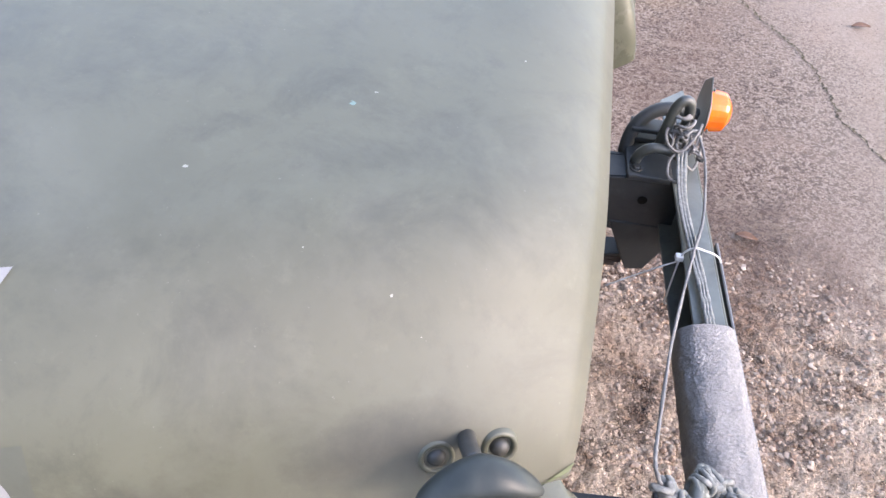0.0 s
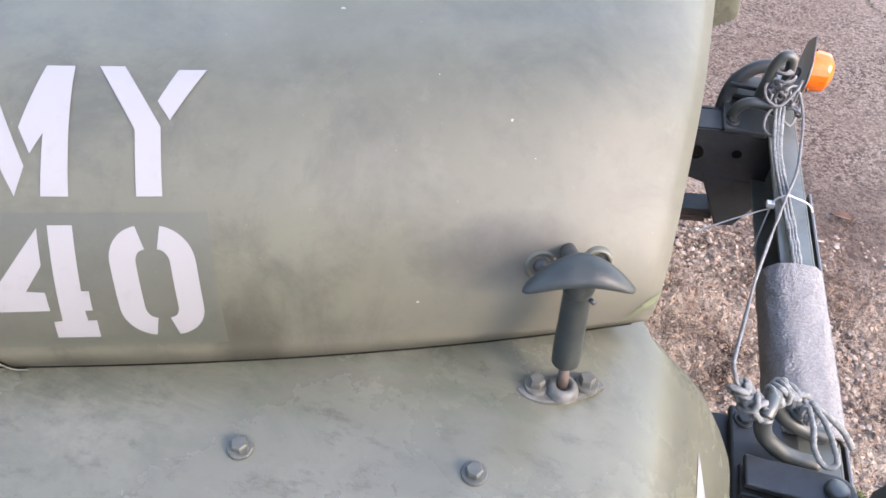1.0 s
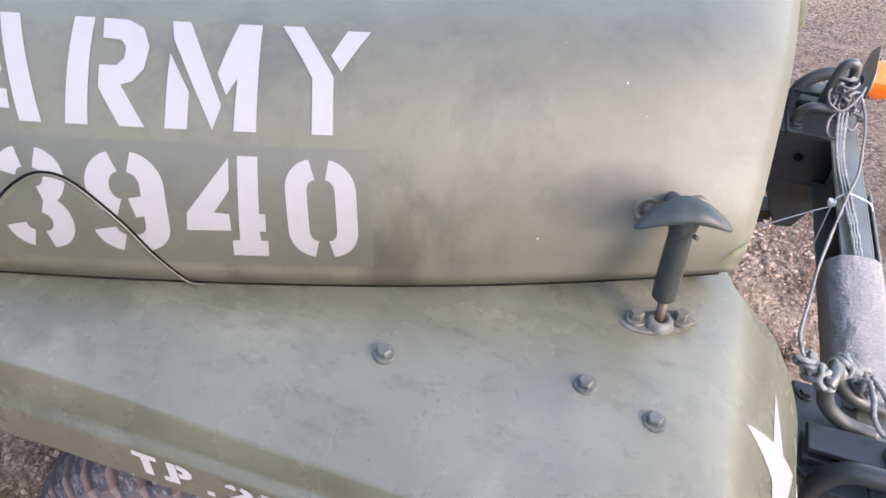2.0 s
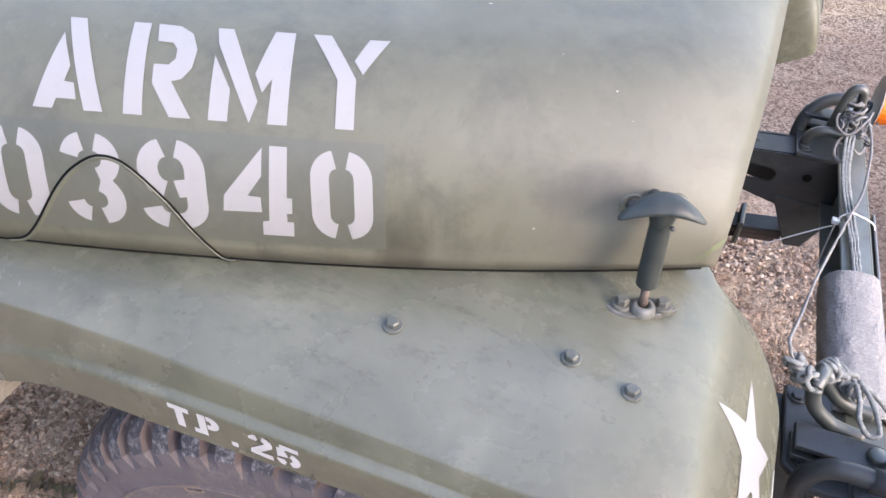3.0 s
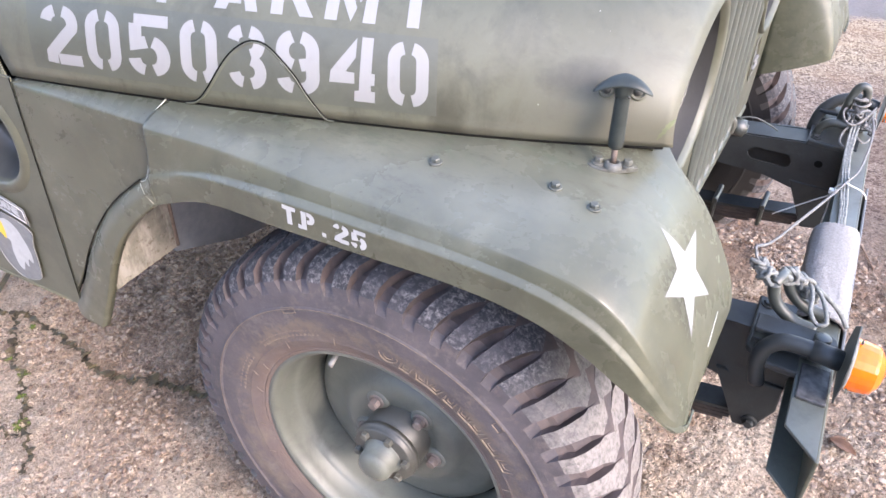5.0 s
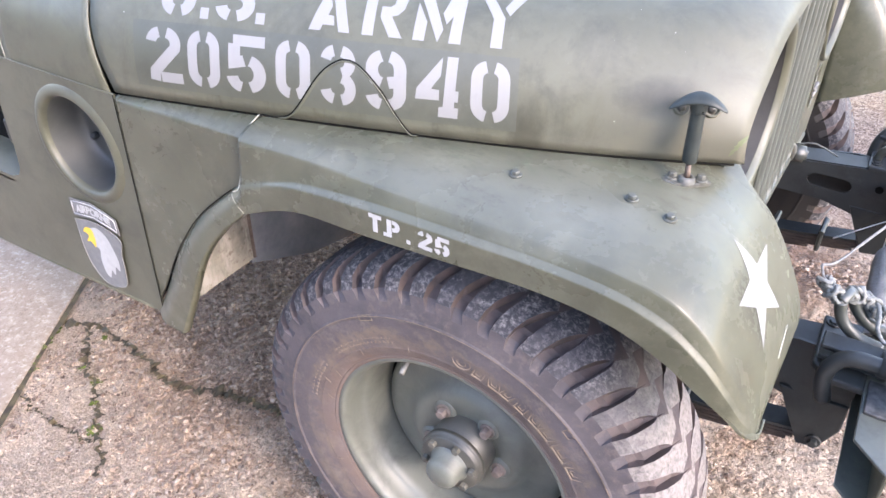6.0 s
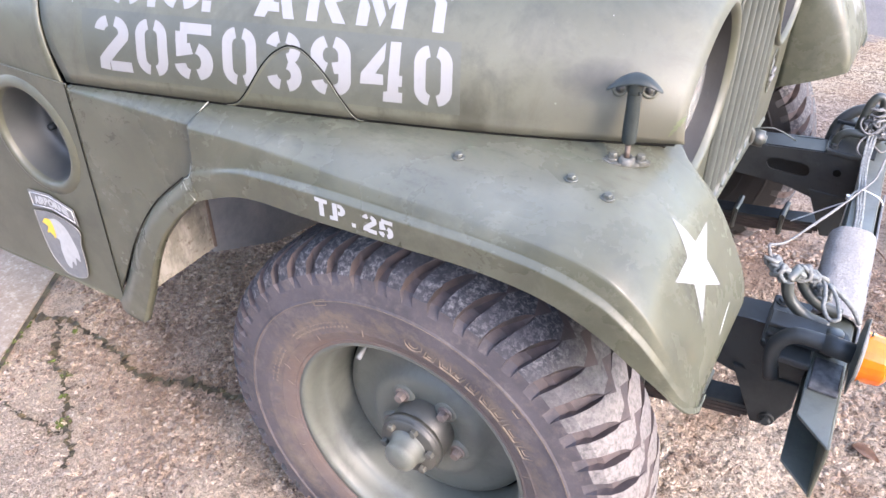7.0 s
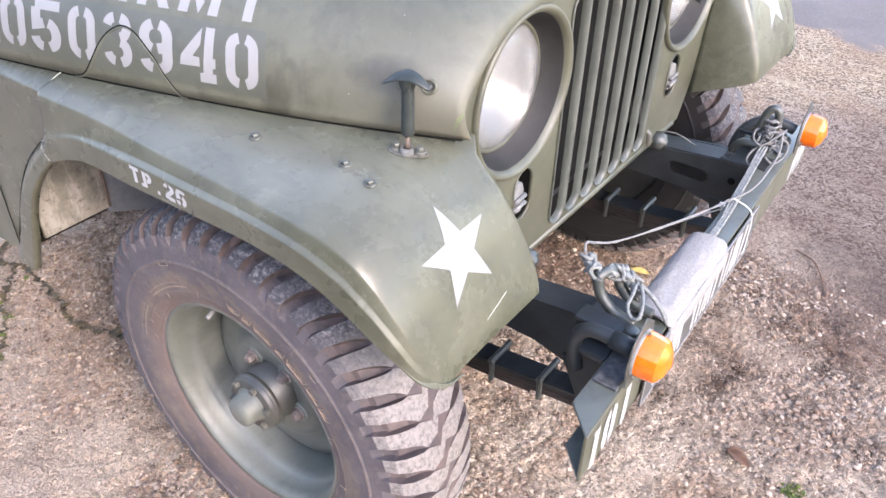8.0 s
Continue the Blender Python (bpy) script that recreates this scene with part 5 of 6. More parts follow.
    for k in range(26):     # two short lines of fine writing
        turn = 110 + 1.9 * k if k < 16 else 150 + 2.2 * (k - 16)
        for r in (0.2455, 0.2535):
            mark(turn, r, [(-0.0026 * rng.uniform(0.5, 1.0), -0.002), (0.0, 0.002), (0.0028 * rng.uniform(0.4, 1.0), -0.002)], 0.0006)
    for turn, r in ((104, 0.236), (128, 0.231), (150, 0.221), (158, 0.232), (167, 0.219), (189, 0.222), (205, 0.228), (60, 0.226), (22, 0.228), (-4, 0.230), (240, 0.226), (300, 0.226)):
        mark(turn, r, [(0.0, -0.006), (0.001, 0.006)], 0.0006)
    part("mould_line", tube([(0.2915 * math.cos(math.pi * k / 60), -0.0968, 0.2915 * math.sin(math.pi * k / 60)) for k in range(121)], 0.0006, 5), WORN, wheel, "fine worn line round the shoulder", False)
    return wheel


WHEEL = make_paint("wheel_paint", (0.094, 0.102, 0.083), (0.130, 0.138, 0.115), (0.063, 0.069, 0.056), 0.5, 0.65, 0.5)
HUB = make_paint("hub_paint", (0.034, 0.036, 0.031), (0.064, 0.064, 0.053), (0.020, 0.020, 0.017), 0.35, 0.55)
WORN = plain("worn_rubber_edge", (0.115, 0.090, 0.070), (0.25, 0.19, 0.138), 40, 0.85)
wheel = build_wheel()
wheel.matrix_basis = Matrix.Translation((-0.004, -0.612, AXLE))
copy_thing(wheel, pose(-0.004, 0.612, AXLE, 0, 0, 180))


# ---- cowl and body side ----
INTAKE = make_paint("intake_paint", (0.034, 0.038, 0.037), (0.050, 0.054, 0.052), (0.024, 0.026, 0.026), 0.5, 0.65, 0.55)


def build_body():
    # continuation of the hood's skin behind its seam
    def cowl(u, v):
        g = hood_girth(-0.56)
        s = v * 2 * g
        start = -0.5335 - 0.33 * min(s, 2 * g - s, 0.16)
        x = start - (0.777 + start) * u
        xx = max(x, -0.56)
        g = hood_girth(xx)
        s = v * 2 * g
        p = hood_pt(xx, s if s <= g else 2 * g - s, 0.002)
        y = p.y if s <= g else -p.y
        drop = 0.026 * max(0.0, 1 - min(s, 2 * g - s) / 0.07)
        return Vector((x, max(-0.7495, min(0.7495, y)), p.z - drop))
    cow = part("cowl", sheet(cowl, 14, 90), OLIVE, jeep, "olive cowl behind the hood seam", True, 0.003)
    def upright(u, v):
        x = -0.779 - 0.16 * u
        s = v * 0.26
        p = hood_pt(-0.56, s, -0.006)
        return Vector((x, max(-0.752, p.y), p.z - 0.026 * max(0.0, 1 - s / 0.07)))
    part("dash_side", sheet(upright, 6, 24), OLIVE, cow, "", True, 0.003)
    part("edge_line", tube([hood_pt(-0.56, s, 0.0035) + Vector((-0.218 - 0.0, 0.004 if s > 0.1 else 0.002, -0.026 * max(0.0, 1 - s / 0.07))) for s in (0.0, 0.03, 0.06, 0.09, 0.12, 0.16, 0.2, 0.24)], 0.0014, 6, 3), SCRATCH, cow, "pale worn edge")
    # side panel with air intake and door opening
    for s in (-1, 1):
        y = s * 0.747
        top, low = 0.866, 0.462
        outline = [(-0.5335, low + 0.002), (-0.5275, top), (-0.834, top), (-0.836, 0.70), (-0.840, 0.655), (-0.852, 0.636), (-0.875, 0.628), (-1.55, 0.622), (-1.55, low - 0.02), (-0.9, low - 0.012)]
        if s < 0:
            outline = list(reversed(outline))
        holes = [circle(-0.645, 0.752, 0.081, 48)]
        side = part("body_side", fill(outline, holes, lambda p, q: (p, y, q)), OLIVE, jeep, "flat olive body side with door cut-out", False, 0.003)
        def cup(u, v):
            a = 2 * math.pi * v
            r, d = curve([(0.0795, -0.006), (0.077, -0.03), (0.071, -0.058), (0.055, -0.066), (0.001, -0.068)], u)
            return Vector((-0.645 + r * math.cos(a), s * (0.747 + d), 0.752 + r * math.sin(a)))

        def lip(u, v):
            a = 2 * math.pi * v
            r, d = curve([(0.101, -0.0005), (0.097, 0.0022), (0.090, 0.0048), (0.0845, 0.0040), (0.0812, 0.0005), (0.0795, -0.006)], u)
            return Vector((-0.645 + r * math.cos(a), s * (0.747 + d), 0.752 + r * math.sin(a)))
        intake = part("air_intake", sheet(cup, 28, 56, True), INTAKE, side, "dark round recessed air intake")
        part("intake_lip", sheet(lip, 16, 56, True), OLIVE, intake, "rolled olive lip")
        part("intake_stud", spin([(0.0, s * 0.008), (0.0050, s * 0.007), (0.0062, s * 0.003), (0.0064, -s * 0.004)], (-0.694, s * 0.684, 0.7295), 12), CHASSIS, intake, "dark bolt head")
        part("sill_step", block(-1.55, -0.866, min(s * 0.747, s * 0.60), max(s * 0.747, s * 0.60), 0.612, 0.624), OLIVE, side, "", False, 0, 0.004)
        part("under_lip", tube([(-1.55, s * 0.742, low - 0.02), (-0.9, s * 0.742, low - 0.012), (-0.56, s * 0.742, low + 0.002)], 0.006, 8), OLIVE, side)
        # triangular panel between hood, fender seam and body seam
        def cowl_panel(u, v):
            x = -0.5290 + 0.2410 * u
            zt = hood_base(x) - 0.004
            yin = -hood_half(x) + 0.012
            pts = [(-0.552, 0.464), (-0.515, 0.522), (-0.471, 0.604), (-0.432, 0.662), (-0.384, 0.719), (-0.318, 0.777), (-0.300, 0.795), (-0.288, 0.84)]
            zs = at(pts, x) - 0.006
            yo = -0.7465 + 0.0065 * u ** 1.2
            t = 1 - min(1.0, v / 0.22)
            span = min(0.0865, max(0.004, yin - yo))
            y = yo + span * t
            dip = 0.003 + 0.013 * u ** 0.7
            z = zt - dip * (1 - t) ** 2 if v <= 0.22 else zt - dip + (zs - zt + dip) * (v - 0.22) / 0.78
            return Vector((x - 0.007 * (0.9 - z) / 0.4 * (1 - u), y if s < 0 else -y, z))
        part("cowl_panel", sheet(cowl_panel, 36, 60), OLIVE_FENDER, jeep, "olive panel behind the fender seam", True, 0.003)
    seam_pts = [(-0.2895, hood_base(-0.2895) - 0.001, -0.703), (-0.2910, 0.866, -0.7320), (-0.2922, 0.845, -0.7427), (-0.2935, 0.815, -0.7458), (-0.296, 0.797, -0.7490), (-0.300, 0.785, -0.7518), (-0.312, 0.778, -0.7505)]
    part("fender_seam", tube([(x, y, z) for x, z, y in seam_pts], 0.0008, 6, 4), SCRATCH, jeep, "cracked pale seam filler")
    part("flange_crack", tube([(-0.313, -0.7515, 0.775), (-0.302, -0.7575, 0.767), (-0.288, -0.7580, 0.755)], 0.0004, 6, 3), SCRATCH, jeep, "hairline crack in the paint")
    part("seam_shadow", tube([(x - 0.0015, -0.7455, z + 0.001) for x, z in REAR_SEAM[1:]], 0.0009, 6, 4), BLACK, jeep)
    part("body_seam", tube([(-0.5275, -0.7475, 0.866), (-0.529, -0.7480, 0.70), (-0.534, -0.7480, 0.468)], 0.0007, 6, 3), BLACK, jeep)
    part("belt_seam", tube([(-0.53, -0.7485, 0.8665), (-0.70, -0.7485, 0.8665), (-0.834, -0.7485, 0.8665)], 0.0008, 6, 2), OLIVE, jeep)
    # Floor is near black to paint in the shade of the interior.
    part("floor_pan", block(-1.55, -0.48, -0.735, 0.735, 0.50, 0.515), BLACK, jeep, "floor pan blackened for the shade inside the body", False)
    part("firewall", block(-0.80, -0.78, -0.735, 0.735, 0.51, 0.95), CHASSIS, jeep, "", False)
    part("rear_panel", block(-1.55, -1.54, -0.74, 0.74, 0.46, 0.86), OLIVE, jeep, "", False)
    part("door_hinge", block(-0.870, -0.842, -0.735, -0.705, 0.69, 0.735), CHASSIS, jeep, "", False, 0, 0.004)
    part("floor_lever", tube([(-0.93, -0.60, 0.52), (-0.92, -0.62, 0.66), (-0.90, -0.66, 0.70)], 0.010, 8, 3), CHASSIS, jeep)


build_body()


def build_patch():
    """Shield patch with an arched tab, painted on the body side."""
    y = -0.7512
    shield = [(-0.711, 0.597), (-0.655, 0.606), (-0.601, 0.592), (-0.606, 0.560), (-0.608, 0.525), (-0.615, 0.492), (-0.640, 0.478), (-0.672, 0.476), (-0.698, 0.500), (-0.709, 0.540)]
    pts = [curve(shield + [shield[0]], i / 80) for i in range(80)]
    sh = part("unit_patch", prism(pts, "y", y, y + 0.001), PATCH, jeep, "dark shield patch with a white and yellow motif", False)
    tab = [(-0.711, 0.604), (-0.655, 0.613), (-0.597, 0.602), (-0.598, 0.632), (-0.655, 0.645), (-0.711, 0.638)]
    rim = [curve(shield + [shield[0]], i / 60) for i in range(61)]
    part("patch_edge", tube([(p, y - 0.0002, q) for p, q in rim], 0.0007, 5), SEAL, sh, "thin pale edge")
    part("tab", prism(tab, "y", y, y + 0.001), PATCH, sh, "dark arched tab", False)
    inset = [(-0.707, 0.609), (-0.655, 0.617), (-0.601, 0.607), (-0.602, 0.629), (-0.655, 0.641), (-0.707, 0.634)]
    for o, t in zip(inset, inset[1:] + inset[:1]):
        part("border", tube([(o[0], y - 0.0004, o[1]), (t[0], y - 0.0004, t[1])], 0.0008, 6), WHITE_LIT, sh)
    blob = [(-0.675, 0.590), (-0.655, 0.596), (-0.636, 0.586), (-0.626, 0.566), (-0.619, 0.542), (-0.622, 0.520), (-0.632, 0.524), (-0.638, 0.506), (-0.646, 0.512), (-0.654, 0.494), (-0.664, 0.500), (-0.668, 0.525), (-0.664, 0.550), (-0.676, 0.556)]
    pts = [curve(blob + [blob[0]], i / 84) for i in range(84)]
    part("white_motif", fill(pts, [], lambda p, q: (p, y - 0.0006, q)), WHITE_LIT, sh, "", False)
    beak = [(-0.697, 0.577), (-0.686, 0.588), (-0.672, 0.588), (-0.668, 0.570), (-0.672, 0.552), (-0.682, 0.560), (-0.692, 0.558), (-0.684, 0.572)]
    pts = [curve(beak + [beak[0]], i / 48) for i in range(48)]
    part("yellow_motif", fill(pts, [], lambda p, q: (p, y - 0.0010, q)), YELLOW, sh, "", False)
    cu = bpy.data.curves.new("tab_word", "FONT")
    cu.body, cu.size, cu.align_x, cu.offset = "AIRBORNE", 0.0195, "CENTER", 0.0012
    tmp = new("tab_word", cu)
    me = bpy.data.meshes.new_from_object(tmp.evaluated_get(bpy.context.evaluated_depsgraph_get()))
    bpy.data.objects.remove(tmp)
    me.materials.append(WHITE_LIT)
    for v in me.vertices:
        x, q = v.co.x, v.co.y
        v.co = Vector((-0.655 + x * 0.90, y - 0.0008, 0.6215 + q - 3.0 * x * x))
    word = new("tab_word", me)
    word.parent = sh


PATCH = plain("dark_grey_patch", (0.145, 0.147, 0.147), (0.185, 0.185, 0.18), 90, 0.65)
build_patch()

# ---- bumper, lamps, tow gear ----
SKEWED = True
BX0, BX1, BZ0, BZ1 = 0.499, 0.545, 0.462, 0.556


def build_bumper():
    face = part("bumper", prism([(-0.567, BZ0), (0.567, BZ0), (0.567, BZ1), (-0.567, BZ1)], "x", BX1 - 0.005, BX1), OLIVE, jeep, "dark green channel-steel front bumper", False, 0, 0.002)
    for z0 in (BZ0, BZ1 - 0.005):
        part("flange", prism([(BX0, -0.522), (BX1 - 0.003, -0.566), (BX1 - 0.003, 0.566), (BX0, 0.522)], "z", z0, z0 + 0.005), BUMPER_SHEEN, face, "", False, 0, 0.0015)
    part("dark_pad", prism([(0.503, -0.470), (0.541, -0.470), (0.541, -0.400), (0.503, -0.400)], "z", BZ1, BZ1 + 0.006), CHIPPED, face, "black chipped pad", False, 0, 0.002)
    # stencilled figures on the near end, worn shapes on the far end
    for ch, y in (("1", -0.548), ("0", -0.503), ("1", -0.446)):
        part("stencil_digit", glyph(ch, lambda p, q: Vector((BX1 + 0.0012, y + 0.056 * p, 0.468 + 0.074 * q)), 0.30), WHITE_LIT, face)
    for y in (0.452, 0.488, 0.524):
        part("marking", prism([(y - 0.013, 0.470), (y - 0.002, 0.468), (y + 0.003, 0.498), (y + 0.014, 0.496), (y + 0.016, 0.542), (y + 0.005, 0.544), (y - 0.001, 0.518), (y - 0.011, 0.520)], "x", BX1 - 0.001, BX1 + 0.0012), WHITE_LIT, face, "", False)
    plate = part("front_plate", prism([(-0.372, 0.448), (0.148, 0.448), (0.148, 0.5555), (-0.372, 0.5555)], "x", 0.549, 0.552), PLATE, jeep, "thin grey plate with a white border and markings", False, 0, 0.001)
    for a, b in (((-0.372, 0.448), (0.148, 0.4515)), ((-0.372, 0.552), (0.148, 0.5555)), ((-0.372, 0.448), (-0.3685, 0.5555)), ((0.1445, 0.448), (0.148, 0.5555))):
        part("border", prism([a, (b[0], a[1]), b, (a[0], b[1])], "x", 0.5516, 0.5530), WHITE, plate, "", False)
    rng = random.Random(21)
    for k in range(21):
        y = -0.325 + 0.0205 * k
        lean = (0.010, -0.009, 0.0, 0.010, 0.0, -0.010, 0.006)[k % 7]
        w = rng.uniform(0.0040, 0.0058)
        if k in (6, 7, 14):
            continue
        part("marking", prism([(y - w, 0.462), (y + w, 0.462), (y + w + lean, 0.542), (y - w + lean, 0.542)], "x", 0.5516, 0.5530), WHITE_LIT, plate, "", False)
    return face


PLATE = plain("grey_plate_paint", (0.055, 0.055, 0.053), (0.085, 0.085, 0.08), 40, 0.5, 0, 0.1)
# Worn green-grey, lightened to paint the sky's sheen on the bumper flanges.
BUMPER_SHEEN = make_paint("bumper_sheen_paint", (0.060, 0.070, 0.060), (0.10, 0.11, 0.092), (0.035, 0.04, 0.035), 0.35, 0.6)
CHIPPED = plain("chipped_black_paint", (0.018, 0.018, 0.020), (0.10, 0.10, 0.10), 70, 0.4, 0, 0.3)
build_bumper()


def build_tow(s):
    gear = part("tow_bracket", prism([(0.428, s * 0.278), (0.428, s * 0.400), (0.455, s * 0.425), (0.500, s * 0.425), (0.500, s * 0.278)] if s > 0 else [(0.500, -0.278), (0.500, -0.425), (0.455, -0.425), (0.428, -0.400), (0.428, -0.278)], "z", 0.548, 0.560), CHASSIS, jeep, "dark steel tow bracket with twin rings", False, 0, 0.003)
    for y in (s * 0.352, s * 0.312):
        if s > 0:
            if y > 0.33:
                path = [(0.474, y - 0.02, 0.580), (0.478, y - 0.02, 0.622), (0.484, y - 0.016, 0.655), (0.494, y - 0.013, 0.668), (0.505, y - 0.010, 0.660), (0.508, y - 0.008, 0.630), (0.506, y - 0.008, 0.585)]
            else:
                path = [(0.440, y, 0.562), (0.446, y, 0.580), (0.462, y, 0.592), (0.490, y, 0.590), (0.510, y, 0.580)]
            part("ring", tube(path, 0.0085, 14, 5), CHASSIS_GREEN, gear, "heavy dark steel ring")
            continue
        if y < -0.33:
            path = [(0.439, y + 0.007, 0.634), (0.442, y + 0.007, 0.618), (0.452, y + 0.007, 0.600), (0.476, y + 0.007, 0.583), (0.508, y + 0.007, 0.577)]
        else:
            path = [(0.455, y + 0.007, 0.620), (0.463, y + 0.007, 0.604), (0.478, y + 0.007, 0.589), (0.498, y + 0.007, 0.580), (0.522, y + 0.007, 0.577)]
        part("ring", tube(path, 0.0088, 16, 6), CHASSIS_GREEN, gear, "heavy painted steel ring")
    if s < 0:
        part("ring_cross", tube([(0.439, -0.345, 0.634), (0.443, -0.335, 0.639), (0.449, -0.318, 0.637), (0.455, -0.305, 0.620)], 0.0080, 14, 5), CHASSIS_GREEN, gear)
    lug = [(0.432, s * 0.362), (0.432, s * 0.398)] + [(0.520 + 0.019 * math.sin(a), s * (0.380 + 0.019 * math.cos(a))) for a in (0.1, 0.5, 0.9, 1.3, 1.7, 2.1, 2.5, 3.0)]
    if s < 0:
        lug = list(reversed(lug))
    for z0 in (0.566, 0.584):
        part("lug_plate", prism(lug, "z", z0, z0 + 0.008), CHASSIS, gear, "", False, 0, 0.002)
    part("lug_pin", spin([(0.0, 0.600), (0.009, 0.600), (0.0115, 0.597), (0.0115, 0.588), (0.008, 0.586), (0.008, 0.556)], (0.518, s * 0.381, 0), 20, "z"), CHASSIS_GREEN, gear, "round pin head")
    for x in (0.442, 0.450):
        part("bracket_bolt", hex_bolt((x, s * (0.296 if x < 0.445 else 0.392), 0.560), (0, 0, 1), 0.0125, 0.006), CHASSIS, gear, "", False)
    if s > 0:
        part("brace_pipe", tube([(0.535, 0.405, 0.606), (0.497, 0.398, 0.616), (0.464, 0.390, 0.610), (0.438, 0.376, 0.585), (0.430, 0.362, 0.548), (0.434, 0.352, 0.515)], 0.0115, 14, 5), CHASSIS, gear, "bent dark pipe brace")
    else:
        part("brace_pipe", tube([(0.540, s * 0.425, 0.604), (0.500, s * 0.424, 0.606), (0.470, s * 0.423, 0.602), (0.452, s * 0.422, 0.582), (0.448, s * 0.421, 0.552), (0.456, s * 0.420, 0.515)], 0.0115, 14, 5), CHASSIS, gear, "bent dark pipe brace")
        part("pipe_sleeve", tube([(0.543, s * 0.425, 0.604), (0.505, s * 0.424, 0.606)], 0.0145, 14), CHASSIS, gear)
    # side web closing the bracket down to the rail
    part("side_web", prism([(0.30, 0.535), (0.405, 0.55), (0.50, 0.55), (0.50, 0.48), (0.44, 0.435), (0.40, 0.47)], "y", s * 0.343, s * 0.349), CHASSIS, gear, "", False)
    # indicator on its bracket plate
    lamp = part("indicator_bracket", prism([(s * 0.425 + p, q) for p, q in ((-0.036, 0.562), (0.036, 0.562), (0.046, 0.605), (0.036, 0.640), (0.0, 0.668), (-0.036, 0.640), (-0.046, 0.605))], "x", 0.5465, 0.5490), CHASSIS_GREEN, jeep, "pointed steel indicator bracket", False, 0, 0.0008)
    part("backing", spin([(0.0362, 0.549), (0.0362, 0.5515), (0.0350, 0.553), (0.001, 0.553)], (0, s * 0.425, 0.606), 36, "x"), SEAL, lamp, "pale grey rubber seal")
    part("lens", spin([(0.0350, 0.5525), (0.0346, 0.564), (0.0328, 0.578), (0.0315, 0.582), (0.020, 0.590), (0.001, 0.5955)], (0, s * 0.425, 0.606), 22, "x"), ORANGE, lamp, "faceted orange indicator lens", False, 0, 0.0012)
    for k in range(3):
        a = radians(90 + 120 * k)
        part("screw", spin([(0.0, 0.5575), (0.003, 0.5575), (0.0035, 0.555)], (0, s * 0.425 + 0.0385 * math.cos(a), 0.606 + 0.0385 * math.sin(a)), 10, "x"), STEEL, lamp)


build_tow(-1)
build_tow(1)
part("bonnet_hook", tube([(0.27, 0.215, 0.60), (0.285, 0.222, 0.585), (0.282, 0.228, 0.558), (0.268, 0.232, 0.552), (0.262, 0.235, 0.575)], 0.007, 10, 4), STEEL, jeep, "small steel hook under the grille")


# ---- loose things on the bumper ----
def build_towel():
    def fn(u, v):
        a = math.pi * (1.22 - 1.44 * v)
        y = -0.298 + 0.265 * u
        r = 0.040 + 0.0014 * noise.noise(Vector((y * 40, a * 3, 0))) + 0.0007 * noise.noise(Vector((y * 210, a * 13, 3))) + 0.0012 * noise.noise(Vector((y * 420, a * 26, 5)))
        ca, sa = math.cos(a), math.sin(a)
        x, z = 0.516 + r * 0.96 * math.copysign(abs(ca) ** 0.72, ca), 0.533 + r * 1.02 * math.copysign(abs(sa) ** 0.72, sa)
        return Vector((x, y + 0.004 * math.sin(a * 2.3), z))
    bm = sheet(fn, 260, 120)
    ob = part("towel", bm, TOWEL, None, "", True, 0.005)
    tagged(ob, "grey terry towel rolled round the front bumper", "towel")


build_towel()


def knot(center, size, seed, turns, radius=0.0045):
    """A tangle of cord loops round a point."""
    rng = random.Random(seed)
    pts = []
    d = Vector((rng.uniform(-1, 1), rng.uniform(-1, 1), rng.uniform(-1, 1))).normalized()
    for i in range(turns * 7):
        d = (d + Vector((rng.uniform(-1, 1), rng.uniform(-1, 1), rng.uniform(-1, 1))) * 0.9).normalized()
        pts.append(tuple(Vector(center) + Vector((d.x * size[0], d.y * size[1], d.z * size[2])) * rng.uniform(0.6, 1.0)))
    return pts


def coil(path, reach, turns, phase, way=1):
    """Wraps of rope round a path, uneven like a row of hitches."""
    pts, side = [], Vector((0.2, 0.3, 0.93))
    n = turns * 9
    for i in range(n + 1):
        u = i / n
        p = Vector(curve(path, u))
        d = (Vector(curve(path, min(1, u + 0.01))) - Vector(curve(path, max(0, u - 0.01)))).normalized()
        side = (side - d * side.dot(d)).normalized()
        a = way * 2 * math.pi * turns * u + phase
        r = reach * (0.75 + 0.35 * math.sin(7.3 * u * turns / 3 + phase))
        pts.append(tuple(p + (side * math.cos(a) + d.cross(side) * math.sin(a)) * r + d * 0.005 * math.sin(2.1 * a)))
    return pts


